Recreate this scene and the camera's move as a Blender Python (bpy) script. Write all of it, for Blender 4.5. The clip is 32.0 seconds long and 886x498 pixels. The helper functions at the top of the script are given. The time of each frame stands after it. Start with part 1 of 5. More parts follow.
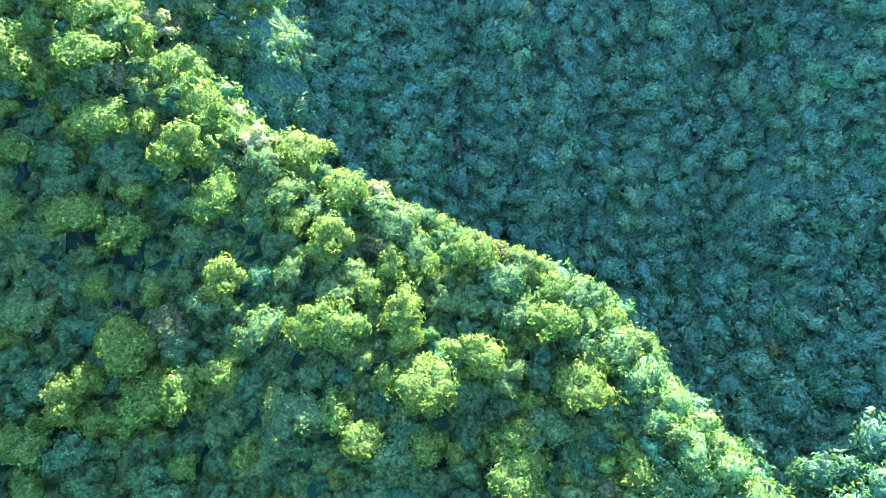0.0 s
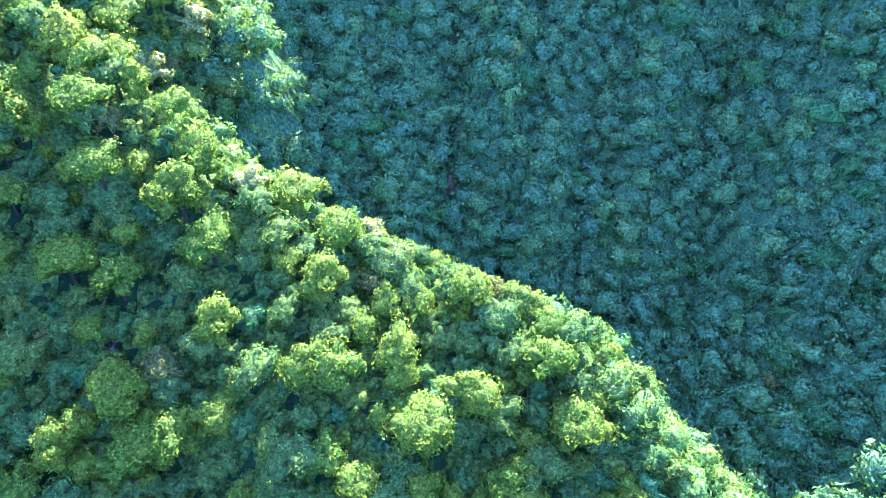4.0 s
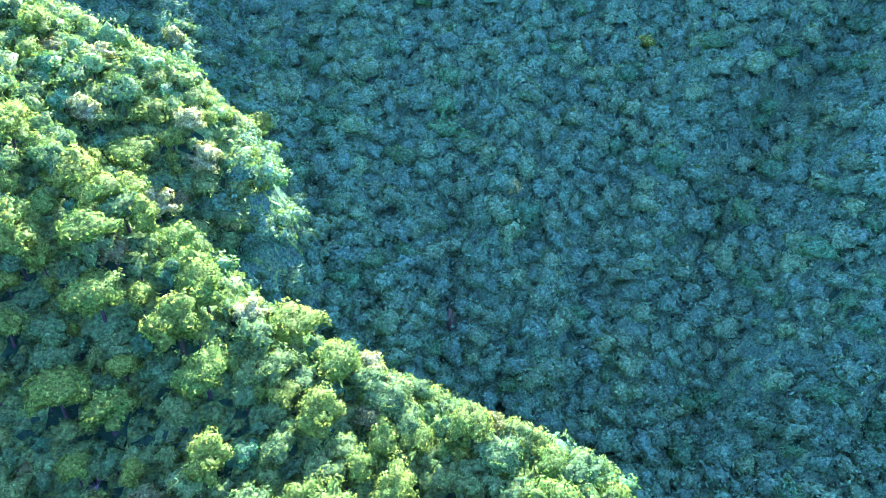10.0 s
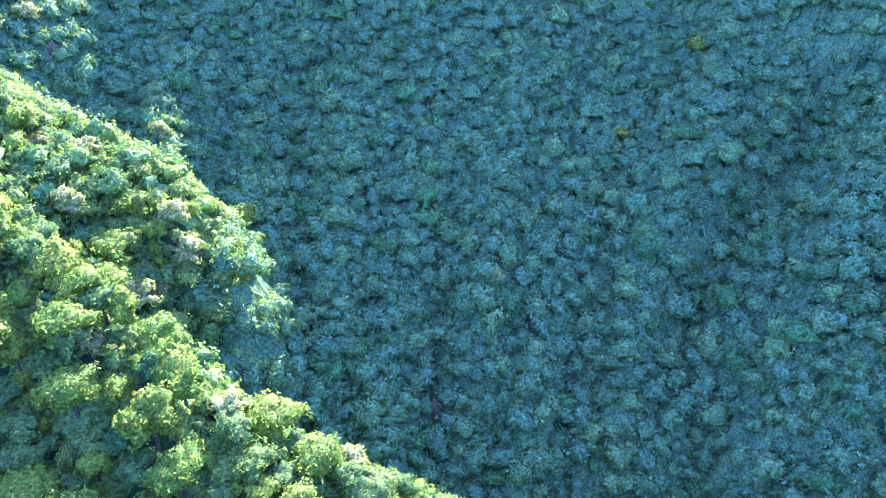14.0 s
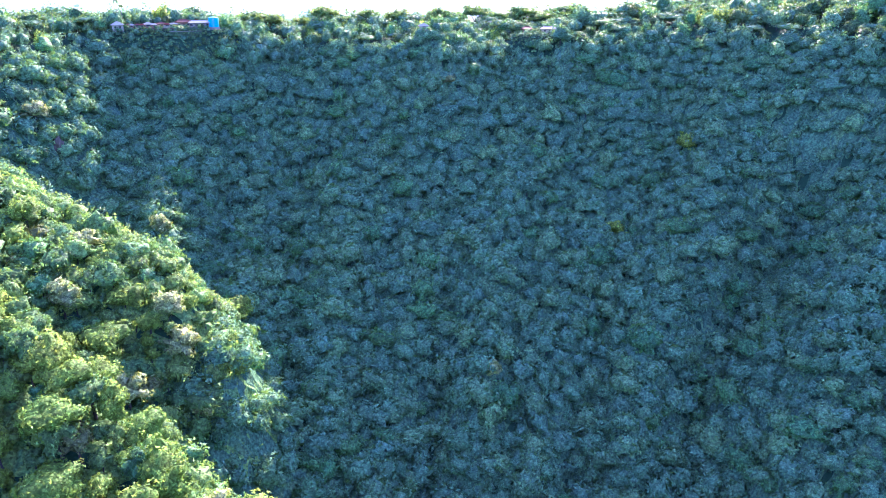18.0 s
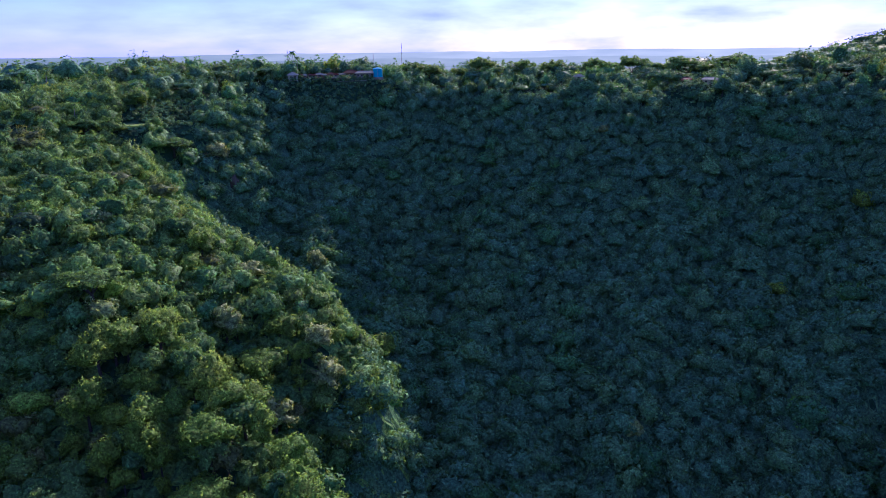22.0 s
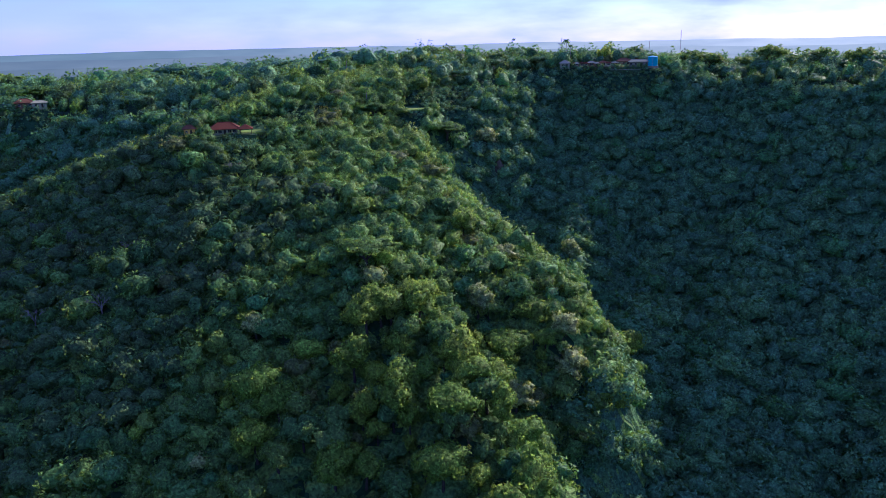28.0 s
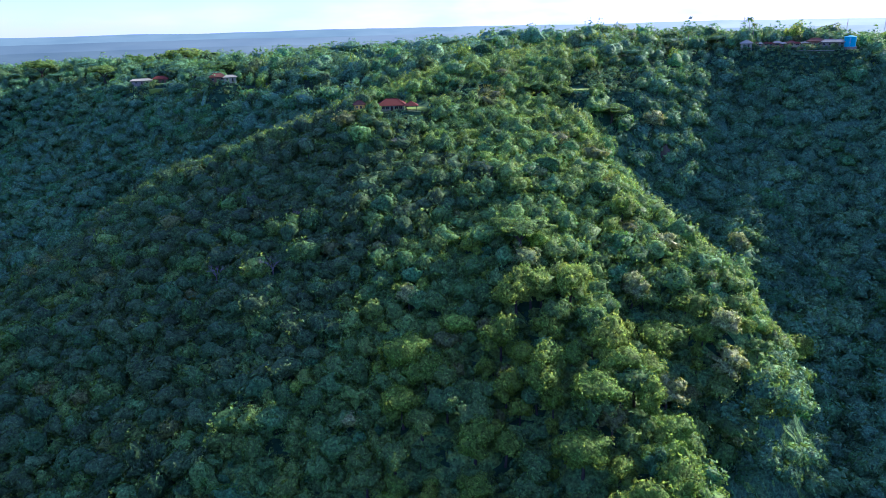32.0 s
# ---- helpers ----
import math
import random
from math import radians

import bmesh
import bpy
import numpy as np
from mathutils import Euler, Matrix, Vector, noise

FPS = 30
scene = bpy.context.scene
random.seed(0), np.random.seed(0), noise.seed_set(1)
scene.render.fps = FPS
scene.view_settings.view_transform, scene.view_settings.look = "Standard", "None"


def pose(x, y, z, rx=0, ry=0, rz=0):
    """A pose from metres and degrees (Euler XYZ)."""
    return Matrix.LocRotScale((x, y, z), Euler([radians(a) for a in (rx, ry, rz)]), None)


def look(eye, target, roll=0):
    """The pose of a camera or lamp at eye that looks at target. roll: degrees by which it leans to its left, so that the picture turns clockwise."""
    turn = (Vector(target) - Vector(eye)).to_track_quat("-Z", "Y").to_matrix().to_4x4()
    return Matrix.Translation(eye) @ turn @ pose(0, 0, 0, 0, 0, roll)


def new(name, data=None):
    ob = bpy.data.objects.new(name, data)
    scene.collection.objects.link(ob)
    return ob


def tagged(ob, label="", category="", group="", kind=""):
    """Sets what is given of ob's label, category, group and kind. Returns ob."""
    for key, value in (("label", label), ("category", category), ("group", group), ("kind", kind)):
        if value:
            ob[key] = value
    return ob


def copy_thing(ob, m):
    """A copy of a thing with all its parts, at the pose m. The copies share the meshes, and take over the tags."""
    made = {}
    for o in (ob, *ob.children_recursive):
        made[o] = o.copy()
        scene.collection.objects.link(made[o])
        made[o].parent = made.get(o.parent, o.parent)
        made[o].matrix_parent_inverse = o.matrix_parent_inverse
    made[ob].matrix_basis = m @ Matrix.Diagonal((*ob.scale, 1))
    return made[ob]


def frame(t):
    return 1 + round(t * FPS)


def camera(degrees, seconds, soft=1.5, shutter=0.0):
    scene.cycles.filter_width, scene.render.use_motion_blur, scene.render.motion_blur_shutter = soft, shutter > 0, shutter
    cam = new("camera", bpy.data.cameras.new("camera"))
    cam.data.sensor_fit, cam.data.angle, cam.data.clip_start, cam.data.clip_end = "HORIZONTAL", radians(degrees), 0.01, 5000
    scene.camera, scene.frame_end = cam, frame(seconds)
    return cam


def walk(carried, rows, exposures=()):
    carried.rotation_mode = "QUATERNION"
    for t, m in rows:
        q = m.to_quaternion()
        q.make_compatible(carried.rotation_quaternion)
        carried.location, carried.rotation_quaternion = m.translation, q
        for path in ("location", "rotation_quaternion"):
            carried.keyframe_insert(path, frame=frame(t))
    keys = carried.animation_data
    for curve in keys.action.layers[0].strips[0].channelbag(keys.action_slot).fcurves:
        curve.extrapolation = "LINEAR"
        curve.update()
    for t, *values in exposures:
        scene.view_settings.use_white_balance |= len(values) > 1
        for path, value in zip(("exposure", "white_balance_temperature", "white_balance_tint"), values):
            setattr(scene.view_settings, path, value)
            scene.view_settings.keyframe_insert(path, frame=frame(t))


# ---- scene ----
EYE = Vector((0, 0, 220))
cam = camera(63.8, 32.0, 0.6)
# seconds, tilt, lean, turn; the drone hovers in one place and only turns its gimbal
TURNS = [
    (0, 42.08, 0.74, -0.82),
    (1, 42.67, 0.90, -1.23),
    (2, 43.27, 0.92, -1.58),
    (3, 43.90, 0.93, -1.69),
    (3.5, 44.37, 0.93, -1.70),
    (5.5, 47.50, 0.90, -1.66),
    (6, 48.42, 0.87, -1.62),
    (7, 50.22, 0.84, -1.60),
    (8, 52.03, 0.78, -1.56),
    (9, 53.86, 0.75, -1.54),
    (10, 55.68, 0.72, -1.52),
    (11, 57.48, 0.67, -1.51),
    (11.5, 58.35, 0.66, -1.85),
    (12, 59.27, 0.60, -2.16),
    (12.5, 60.17, 0.57, -2.22),
    (13, 61.03, 0.55, -2.36),
    (13.5, 61.88, 0.53, -2.66),
    (14, 62.77, 0.51, -2.98),
    (14.5, 63.64, 0.46, -3.27),
    (16.5, 67.39, 0.39, -4.03),
    (17, 68.36, 0.33, -4.02),
    (17.5, 69.31, 0.32, -4.02),
    (18, 70.21, 0.35, -3.21),
    (18.5, 71.10, 0.48, -1.55),
    (19, 72.00, 0.52, 0.07),
    (19.5, 72.89, 0.52, 1.51),
    (20, 73.79, 0.54, 3.06),
    (20.5, 74.11, 0.61, 4.52),
    (21, 74.09, 0.65, 5.77),
    (21.5, 74.09, 0.70, 7.09),
    (22, 74.09, 0.76, 8.78),
    (23, 74.12, 0.89, 12.38),
    (24, 74.13, 0.91, 15.85),
    (25, 74.15, 1.03, 19.25),
    (25.5, 74.17, 1.06, 20.94),
    (27.5, 73.76, 1.18, 28.07),
    (28, 73.56, 1.20, 29.77),
    (29, 73.14, 1.28, 33.36),
    (30, 72.73, 1.36, 36.89),
    (31, 72.31, 1.34, 40.11),
    (31.5, 72.26, 1.35, 41.71),
    (32, 72.26, 1.29, 42.65),
]
EXPOSURES = [(0, 4.3, 4160, 50), (9, 4.36, 4080, 60), (14.5, 4.4, 4200, 70), (17.5, 4.2, 4270, 79), (18.5, 3.3, 4230, 78), (20, 2.05, 4200, 74),
             (23, 1.5, 4200, 73), (25.5, 1.55, 4200, 70), (28, 1.62, 4200, 68), (32, 2.3, 4150, 64)]
walk(cam, [(t, pose(*EYE, a, b, c)) for t, a, b, c in TURNS], EXPOSURES)

# ---------------------------------------------------------------- sky and sun
SUN_TURN, SUN_HEIGHT = 12.0, 25.5      # degrees right of the first view, degrees above the horizon
world = bpy.data.worlds.new("world")
scene.world = world
world.use_nodes = True
wn, wl = world.node_tree.nodes, world.node_tree.links
back = wn["Background"]
back.inputs["Strength"].default_value = 0.076
sky = wn.new("ShaderNodeTexSky")
sky.sky_type = "NISHITA"
sky.sun_disc = False
sky.sun_elevation, sky.sun_rotation = radians(SUN_HEIGHT), radians(SUN_TURN)
sky.altitude, sky.air_density, sky.dust_density, sky.ozone_density = 500, 1.0, 0.3, 2.5
# thin broken cumulus
wtc = wn.new("ShaderNodeTexCoord")
wmap = wn.new("ShaderNodeMapping")
wmap.inputs["Scale"].default_value = (5.0, 5.0, 22.0)
wnoise = wn.new("ShaderNodeTexNoise")
wnoise.inputs["Scale"].default_value, wnoise.inputs["Detail"].default_value = 1.6, 8.0
wramp = wn.new("ShaderNodeValToRGB")
wramp.color_ramp.elements[0].position, wramp.color_ramp.elements[1].position = 0.26, 0.78
wmix = wn.new("ShaderNodeMix")
wmix.data_type, wmix.blend_type = "RGBA", "MIX"
wmix.inputs["B"].default_value = (2.55, 2.85, 3.6, 1)
wl.new(wtc.outputs["Generated"], wmap.inputs["Vector"])
wl.new(wmap.outputs["Vector"], wnoise.inputs["Vector"])
wl.new(wnoise.outputs["Fac"], wramp.inputs["Fac"])
wl.new(wramp.outputs["Color"], wmix.inputs["Factor"])
pale = wn.new("ShaderNodeHueSaturation")
pale.inputs["Saturation"].default_value = 1.05
pale.inputs["Value"].default_value = 0.5
wl.new(sky.outputs["Color"], pale.inputs["Color"])
wl.new(pale.outputs["Color"], wmix.inputs["A"])
wl.new(wmix.outputs["Result"], back.inputs["Color"])

sun_dir = Vector((math.sin(radians(SUN_TURN)) * math.cos(radians(SUN_HEIGHT)),
                  math.cos(radians(SUN_TURN)) * math.cos(radians(SUN_HEIGHT)),
                  math.sin(radians(SUN_HEIGHT))))
sun_data = bpy.data.lights.new("sun", "SUN")
sun_data.energy, sun_data.angle, sun_data.color = 3.3, radians(0.5), (1.0, 0.78, 0.20)
sun = new("sun", sun_data)
sun.matrix_world = look(EYE + sun_dir * 600, EYE)


# ---------------------------------------------------------------- materials
def material(name):
    m = bpy.data.materials.new(name)
    m.use_nodes = True
    n, l = m.node_tree.nodes, m.node_tree.links
    return m, n, l, n["Principled BSDF"]


def ramp(n, stops):
    r = n.new("ShaderNodeValToRGB")
    e = r.color_ramp.elements
    while len(e) < len(stops):
        e.new(0.5)
    for k, (p, c) in zip(e, stops):
        k.position, k.color = p, (*c, 1)
    return r


def leaf_material(name, stops, through_light=0.38, rough=0.62, gloss=0.1, speckle=0.7):
    """Leaves: greens that differ from tree to tree, mottled at two scales, partly letting the light through."""
    m, n, l, b = material(name)
    info, at = n.new("ShaderNodeObjectInfo"), n.new("ShaderNodeAttribute")
    at.attribute_name = "tint"
    add, fract = n.new("ShaderNodeMath"), n.new("ShaderNodeMath")
    add.operation, fract.operation = "ADD", "FRACT"
    l.new(info.outputs["Random"], add.inputs[0])
    l.new(at.outputs["Fac"], add.inputs[1])
    l.new(add.outputs[0], fract.inputs[0])
    r = ramp(n, stops)
    l.new(fract.outputs[0], r.inputs["Fac"])
    geo = n.new("ShaderNodeNewGeometry")
    big = n.new("ShaderNodeTexNoise")
    big.inputs["Scale"].default_value, big.inputs["Detail"].default_value = 0.35, 2
    fine = n.new("ShaderNodeTexVoronoi")
    fine.inputs["Scale"].default_value = 1.9
    mid = n.new("ShaderNodeTexNoise")
    mid.inputs["Scale"].default_value, mid.inputs["Detail"].default_value = 1.3, 4
    for k in (big, fine, mid):
        l.new(geo.outputs["Position"], k.inputs["Vector"])
    hsv = n.new("ShaderNodeHueSaturation")
    val, hue, isl = n.new("ShaderNodeMapRange"), n.new("ShaderNodeMapRange"), n.new("ShaderNodeMath")
    val.inputs["To Min"].default_value, val.inputs["To Max"].default_value = 0.85, 1.85
    hue.inputs["To Min"].default_value, hue.inputs["To Max"].default_value = 0.475, 0.525
    isl.operation = "MULTIPLY_ADD"
    isl.inputs[1].default_value, isl.inputs[2].default_value = speckle, 1 - speckle / 2
    spot = n.new("ShaderNodeSeparateColor")
    l.new(fine.outputs["Color"], spot.inputs["Color"])
    l.new(spot.outputs["Red"], val.inputs["Value"])
    l.new(big.outputs["Fac"], hue.inputs["Value"])
    l.new(geo.outputs["Random Per Island"], isl.inputs[0])
    grain = n.new("ShaderNodeTexNoise")
    grain.inputs["Scale"].default_value, grain.inputs["Detail"].default_value = 0.9, 3
    l.new(geo.outputs["Position"], grain.inputs["Vector"])
    patchy = n.new("ShaderNodeMapRange")
    patchy.inputs["From Min"].default_value, patchy.inputs["From Max"].default_value = 0.3, 0.7
    patchy.inputs["To Min"].default_value, patchy.inputs["To Max"].default_value = 0.55, 1.42
    l.new(grain.outputs["Fac"], patchy.inputs["Value"])
    both = n.new("ShaderNodeMath")
    both.operation = "MULTIPLY"
    l.new(val.outputs["Result"], both.inputs[0])
    l.new(patchy.outputs["Result"], both.inputs[1])
    mul = n.new("ShaderNodeMath")
    mul.operation = "MULTIPLY"
    l.new(both.outputs[0], mul.inputs[0])
    l.new(isl.outputs[0], mul.inputs[1])
    l.new(mul.outputs[0], hsv.inputs["Value"])
    l.new(hue.outputs["Result"], hsv.inputs["Hue"])
    l.new(r.outputs["Color"], hsv.inputs["Color"])
    bump = n.new("ShaderNodeBump")
    bump.inputs["Strength"].default_value, bump.inputs["Distance"].default_value = 0.6, 0.3
    inv = n.new("ShaderNodeMath")
    inv.operation = "SUBTRACT"
    l.new(mid.outputs["Fac"], inv.inputs[0])
    l.new(fine.outputs["Distance"], inv.inputs[1])
    l.new(inv.outputs[0], bump.inputs["Height"])
    l.new(hsv.outputs["Color"], b.inputs["Base Color"])
    l.new(bump.outputs["Normal"], b.inputs["Normal"])
    b.inputs["Roughness"].default_value = rough
    b.inputs["Specular IOR Level"].default_value = gloss
    tr, mix, warm = n.new("ShaderNodeBsdfTranslucent"), n.new("ShaderNodeMixShader"), n.new("ShaderNodeMix")
    warm.data_type, warm.blend_type = "RGBA", "MULTIPLY"
    warm.inputs["Factor"].default_value = 1.0
    warm.inputs["B"].default_value = (2.4, 2.0, 0.14, 1)
    l.new(hsv.outputs["Color"], warm.inputs["A"])
    l.new(warm.outputs["Result"], tr.inputs["Color"])
    mix.inputs["Fac"].default_value = through_light
    l.new(b.outputs["BSDF"], mix.inputs[1])
    l.new(tr.outputs["BSDF"], mix.inputs[2])
    l.new(mix.outputs["Shader"], n["Material Output"].inputs["Surface"])
    return m


def rough_material(name, low, high, scale=3.0, rough=0.85, bump=0.4, dist=0.05, metal=0.0):
    """A matt surface, mottled between two colours at two scales."""
    m, n, l, b = material(name)
    geo = n.new("ShaderNodeNewGeometry")
    a, c = n.new("ShaderNodeTexNoise"), n.new("ShaderNodeTexNoise")
    a.inputs["Scale"].default_value, a.inputs["Detail"].default_value = scale, 5
    c.inputs["Scale"].default_value, c.inputs["Detail"].default_value = scale * 0.13, 3
    for k in (a, c):
        l.new(geo.outputs["Position"], k.inputs["Vector"])
    add = n.new("ShaderNodeMath")
    add.operation = "MULTIPLY_ADD"
    add.inputs[1].default_value = 0.5
    half = n.new("ShaderNodeMath")
    half.operation = "MULTIPLY"
    half.inputs[1].default_value = 0.5
    l.new(c.outputs["Fac"], half.inputs[0])
    l.new(a.outputs["Fac"], add.inputs[0])
    l.new(half.outputs[0], add.inputs[2])
    r = ramp(n, [(0.35, low), (0.65, high)])
    l.new(add.outputs[0], r.inputs["Fac"])
    l.new(r.outputs["Color"], b.inputs["Base Color"])
    bp = n.new("ShaderNodeBump")
    bp.inputs["Strength"].default_value, bp.inputs["Distance"].default_value = bump, dist
    l.new(a.outputs["Fac"], bp.inputs["Height"])
    l.new(bp.outputs["Normal"], b.inputs["Normal"])
    b.inputs["Roughness"].default_value, b.inputs["Metallic"].default_value = rough, metal
    b.inputs["Specular IOR Level"].default_value = 0.5 if rough < 0.7 else 0.12
    return m


LEAF = leaf_material("leaves_mixed", [(0.0, (0.054, 0.118, 0.026)), (0.25, (0.070, 0.144, 0.027)), (0.5, (0.094, 0.160, 0.023)),
                                      (0.7, (0.056, 0.130, 0.032)), (0.85, (0.084, 0.156, 0.028)), (1.0, (0.054, 0.118, 0.029))], 0.34, 0.6, 0.06, 0.75)
LEAF_LIME = leaf_material("leaves_yellow_green", [(0.0, (0.090, 0.166, 0.015)), (0.5, (0.112, 0.180, 0.015)), (1.0, (0.082, 0.160, 0.016))], 0.38, 0.6, 0.06, 0.75)
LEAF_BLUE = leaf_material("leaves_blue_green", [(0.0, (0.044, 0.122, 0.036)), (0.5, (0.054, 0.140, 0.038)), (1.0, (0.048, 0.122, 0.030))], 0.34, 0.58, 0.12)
# Dull-leaved trees, their green set darker still to deepen the slope's shade.
LEAF_DULL_SHADE = leaf_material("leaves_dull_shade_green", [(0.0, (0.042, 0.086, 0.022)), (0.4, (0.054, 0.098, 0.026)), (0.7, (0.038, 0.090, 0.022)), (1.0, (0.050, 0.088, 0.028))], 0.30, 0.62, 0.08)
# Far forest: haze painted in as blue, less light passed to darken backlit crowns.
LEAF_HAZED = leaf_material("leaves_hazed_green", [(0.0, (0.052, 0.116, 0.046)), (0.2, (0.066, 0.150, 0.050)), (0.4, (0.058, 0.128, 0.053)), (0.55, (0.076, 0.158, 0.046)), (0.75, (0.056, 0.128, 0.055)),
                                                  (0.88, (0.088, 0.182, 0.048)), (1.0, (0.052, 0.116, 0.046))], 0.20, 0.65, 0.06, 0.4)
LEAF_SILVER = leaf_material("leaves_silver", [(0.0, (0.13, 0.185, 0.045)), (0.5, (0.18, 0.235, 0.062)), (1.0, (0.115, 0.165, 0.040))], 0.25, 0.5, 0.12)
LEAF_OLIVE = leaf_material("leaves_olive", [(0.0, (0.074, 0.110, 0.024)), (1.0, (0.092, 0.122, 0.028))], 0.35, 0.6, 0.12)
BARK = rough_material("bark", (0.034, 0.032, 0.018), (0.080, 0.074, 0.044), 4.0, 0.9, 0.6)
BARK_PALE = rough_material("bark_pale", (0.15, 0.135, 0.095), (0.25, 0.225, 0.165), 4.0, 0.85, 0.5)
SOIL = rough_material("forest_floor", (0.013, 0.042, 0.013), (0.028, 0.076, 0.023), 0.9, 0.95, 1.0, 0.8)
MOSS = rough_material("mossy_bank", (0.030, 0.066, 0.020), (0.058, 0.105, 0.030), 1.0, 0.95, 0.6, 0.2)
GRASS = rough_material("lawn", (0.12, 0.19, 0.015), (0.17, 0.25, 0.02), 0.8, 0.9, 0.5, 0.1)
ROOF_RED = rough_material("red_roof", (0.072, 0.020, 0.006), (0.110, 0.032, 0.010), 2.0, 0.85, 0.2)
ROOF_RUST = rough_material("rusty_roof", (0.075, 0.036, 0.010), (0.15, 0.070, 0.022), 2.0, 0.7, 0.3)
ROOF_PALE = rough_material("pale_roof", (0.19, 0.20, 0.10), (0.30, 0.30, 0.16), 1.2, 0.8, 0.1)
WALL_WHITE = rough_material("white_plaster", (0.18, 0.20, 0.09), (0.33, 0.345, 0.175), 1.5, 0.9, 0.2)
WALL_YELLOW = rough_material("yellow_plaster", (0.55, 0.36, 0.04), (0.68, 0.46, 0.06), 1.5, 0.9, 0.2)
WALL_STONE = rough_material("grey_stone_wall", (0.12, 0.125, 0.07), (0.24, 0.24, 0.15), 1.2, 0.95, 0.5)
WALL_PINK = rough_material("pink_plaster", (0.13, 0.080, 0.034), (0.22, 0.140, 0.062), 1.5, 0.9, 0.2)
PAVING = rough_material("terrace_paving", (0.05, 0.048, 0.020), (0.16, 0.135, 0.065), 2.6, 0.9, 0.3)
TANK_BLUE = rough_material("blue_painted_steel", (0.012, 0.26, 0.25), (0.025, 0.36, 0.34), 0.8, 0.4, 0.05)
STEEL = rough_material("galvanised_steel", (0.22, 0.22, 0.23), (0.36, 0.36, 0.37), 2.0, 0.5, 0.1, 0.02, 0.6)
STEEL_RED = rough_material("red_painted_steel", (0.30, 0.14, 0.10), (0.36, 0.18, 0.13), 2.0, 0.5, 0.1, 0.02)
DARK_GLASS = rough_material("dark_window_glass", (0.02, 0.022, 0.025), (0.04, 0.042, 0.045), 1.0, 0.1, 0.0)
ROCK = rough_material("bare_rock", (0.055, 0.055, 0.028), (0.11, 0.10, 0.05), 0.6, 0.95, 0.8, 0.3)


# ---------------------------------------------------------------- meshes
def mesh_of(name, verts, tris, quads, mats, tri_mat=None, quad_mat=None, smooth=None, tint=None, normals=None):
    """One mesh from arrays of corners, triangles and quads."""
    me = bpy.data.meshes.new(name)
    verts = np.asarray(verts, np.float32).reshape(-1, 3)
    tris, quads = np.asarray(tris, np.int32).reshape(-1, 3), np.asarray(quads, np.int32).reshape(-1, 4)
    nt, nq = len(tris), len(quads)
    me.vertices.add(len(verts))
    me.vertices.foreach_set("co", verts.ravel())
    me.loops.add(nt * 3 + nq * 4)
    me.loops.foreach_set("vertex_index", np.concatenate([tris.ravel(), quads.ravel()]))
    me.polygons.add(nt + nq)
    start = np.concatenate([np.arange(nt) * 3, nt * 3 + np.arange(nq) * 4]).astype(np.int32)
    me.polygons.foreach_set("loop_start", start)
    me.polygons.foreach_set("use_smooth", np.concatenate([np.full(nt, True) if smooth is None else smooth, np.zeros(nq, bool)]))
    if tri_mat is not None or quad_mat is not None:
        a = np.zeros(nt, np.int32) if tri_mat is None else tri_mat
        b = np.zeros(nq, np.int32) if quad_mat is None else quad_mat
        me.polygons.foreach_set("material_index", np.concatenate([a, b]).astype(np.int32))
    for m in mats:
        me.materials.append(m)
    if tint is not None:
        me.attributes.new("tint", "FLOAT", "POINT").data.foreach_set("value", np.asarray(tint, np.float32))
    me.update(calc_edges=True)
    if normals is not None:
        me.normals_split_custom_set_from_vertices(np.asarray(normals, np.float32))
    return me


def part(name, bm, mat, parent, label=""):
    """Links a bmesh as one mesh object under a thing."""
    me = bpy.data.meshes.new(name)
    bm.to_mesh(me)
    bm.free()
    me.materials.append(mat)
    ob = new(name, me)
    ob.parent = parent
    return tagged(ob, label)


def empty(name, m):
    ob = new(name)
    ob.matrix_world = m
    return ob


def box(bm, x0, x1, y0, y1, z0, z1, bevel=0.0):
    """Adds a box to a bmesh."""
    made = bmesh.ops.create_cube(bm, size=1)
    bmesh.ops.scale(bm, vec=(x1 - x0, y1 - y0, z1 - z0), verts=made["verts"])
    bmesh.ops.translate(bm, vec=((x0 + x1) / 2, (y0 + y1) / 2, (z0 + z1) / 2), verts=made["verts"])
    if bevel:
        edges = list({e for v in made["verts"] for e in v.link_edges})
        bmesh.ops.bevel(bm, geom=edges, offset=bevel, segments=1, affect="EDGES")
    return bm


def tube(bm, a, b, r0, r1, sides=6):
    """Adds a tapered limb from a to b."""
    a, b = Vector(a), Vector(b)
    q = (b - a).to_track_quat("Z", "Y").to_matrix()
    rings = []
    for p, r in ((a, r0), (b, r1)):
        rings.append([bm.verts.new(p + q @ Vector((r * math.cos(k * math.tau / sides), r * math.sin(k * math.tau / sides), 0))) for k in range(sides)])
    for k in range(sides):
        bm.faces.new((rings[0][k], rings[0][(k + 1) % sides], rings[1][(k + 1) % sides], rings[1][k]))
    bm.faces.new(list(reversed(rings[0])))
    bm.faces.new(rings[1])


# ---------------------------------------------------------------- the land
def at(turn, far):
    """Plan point at so many degrees left of the first view and so many metres out."""
    return (-far * math.sin(radians(turn)), far * math.cos(radians(turn)))


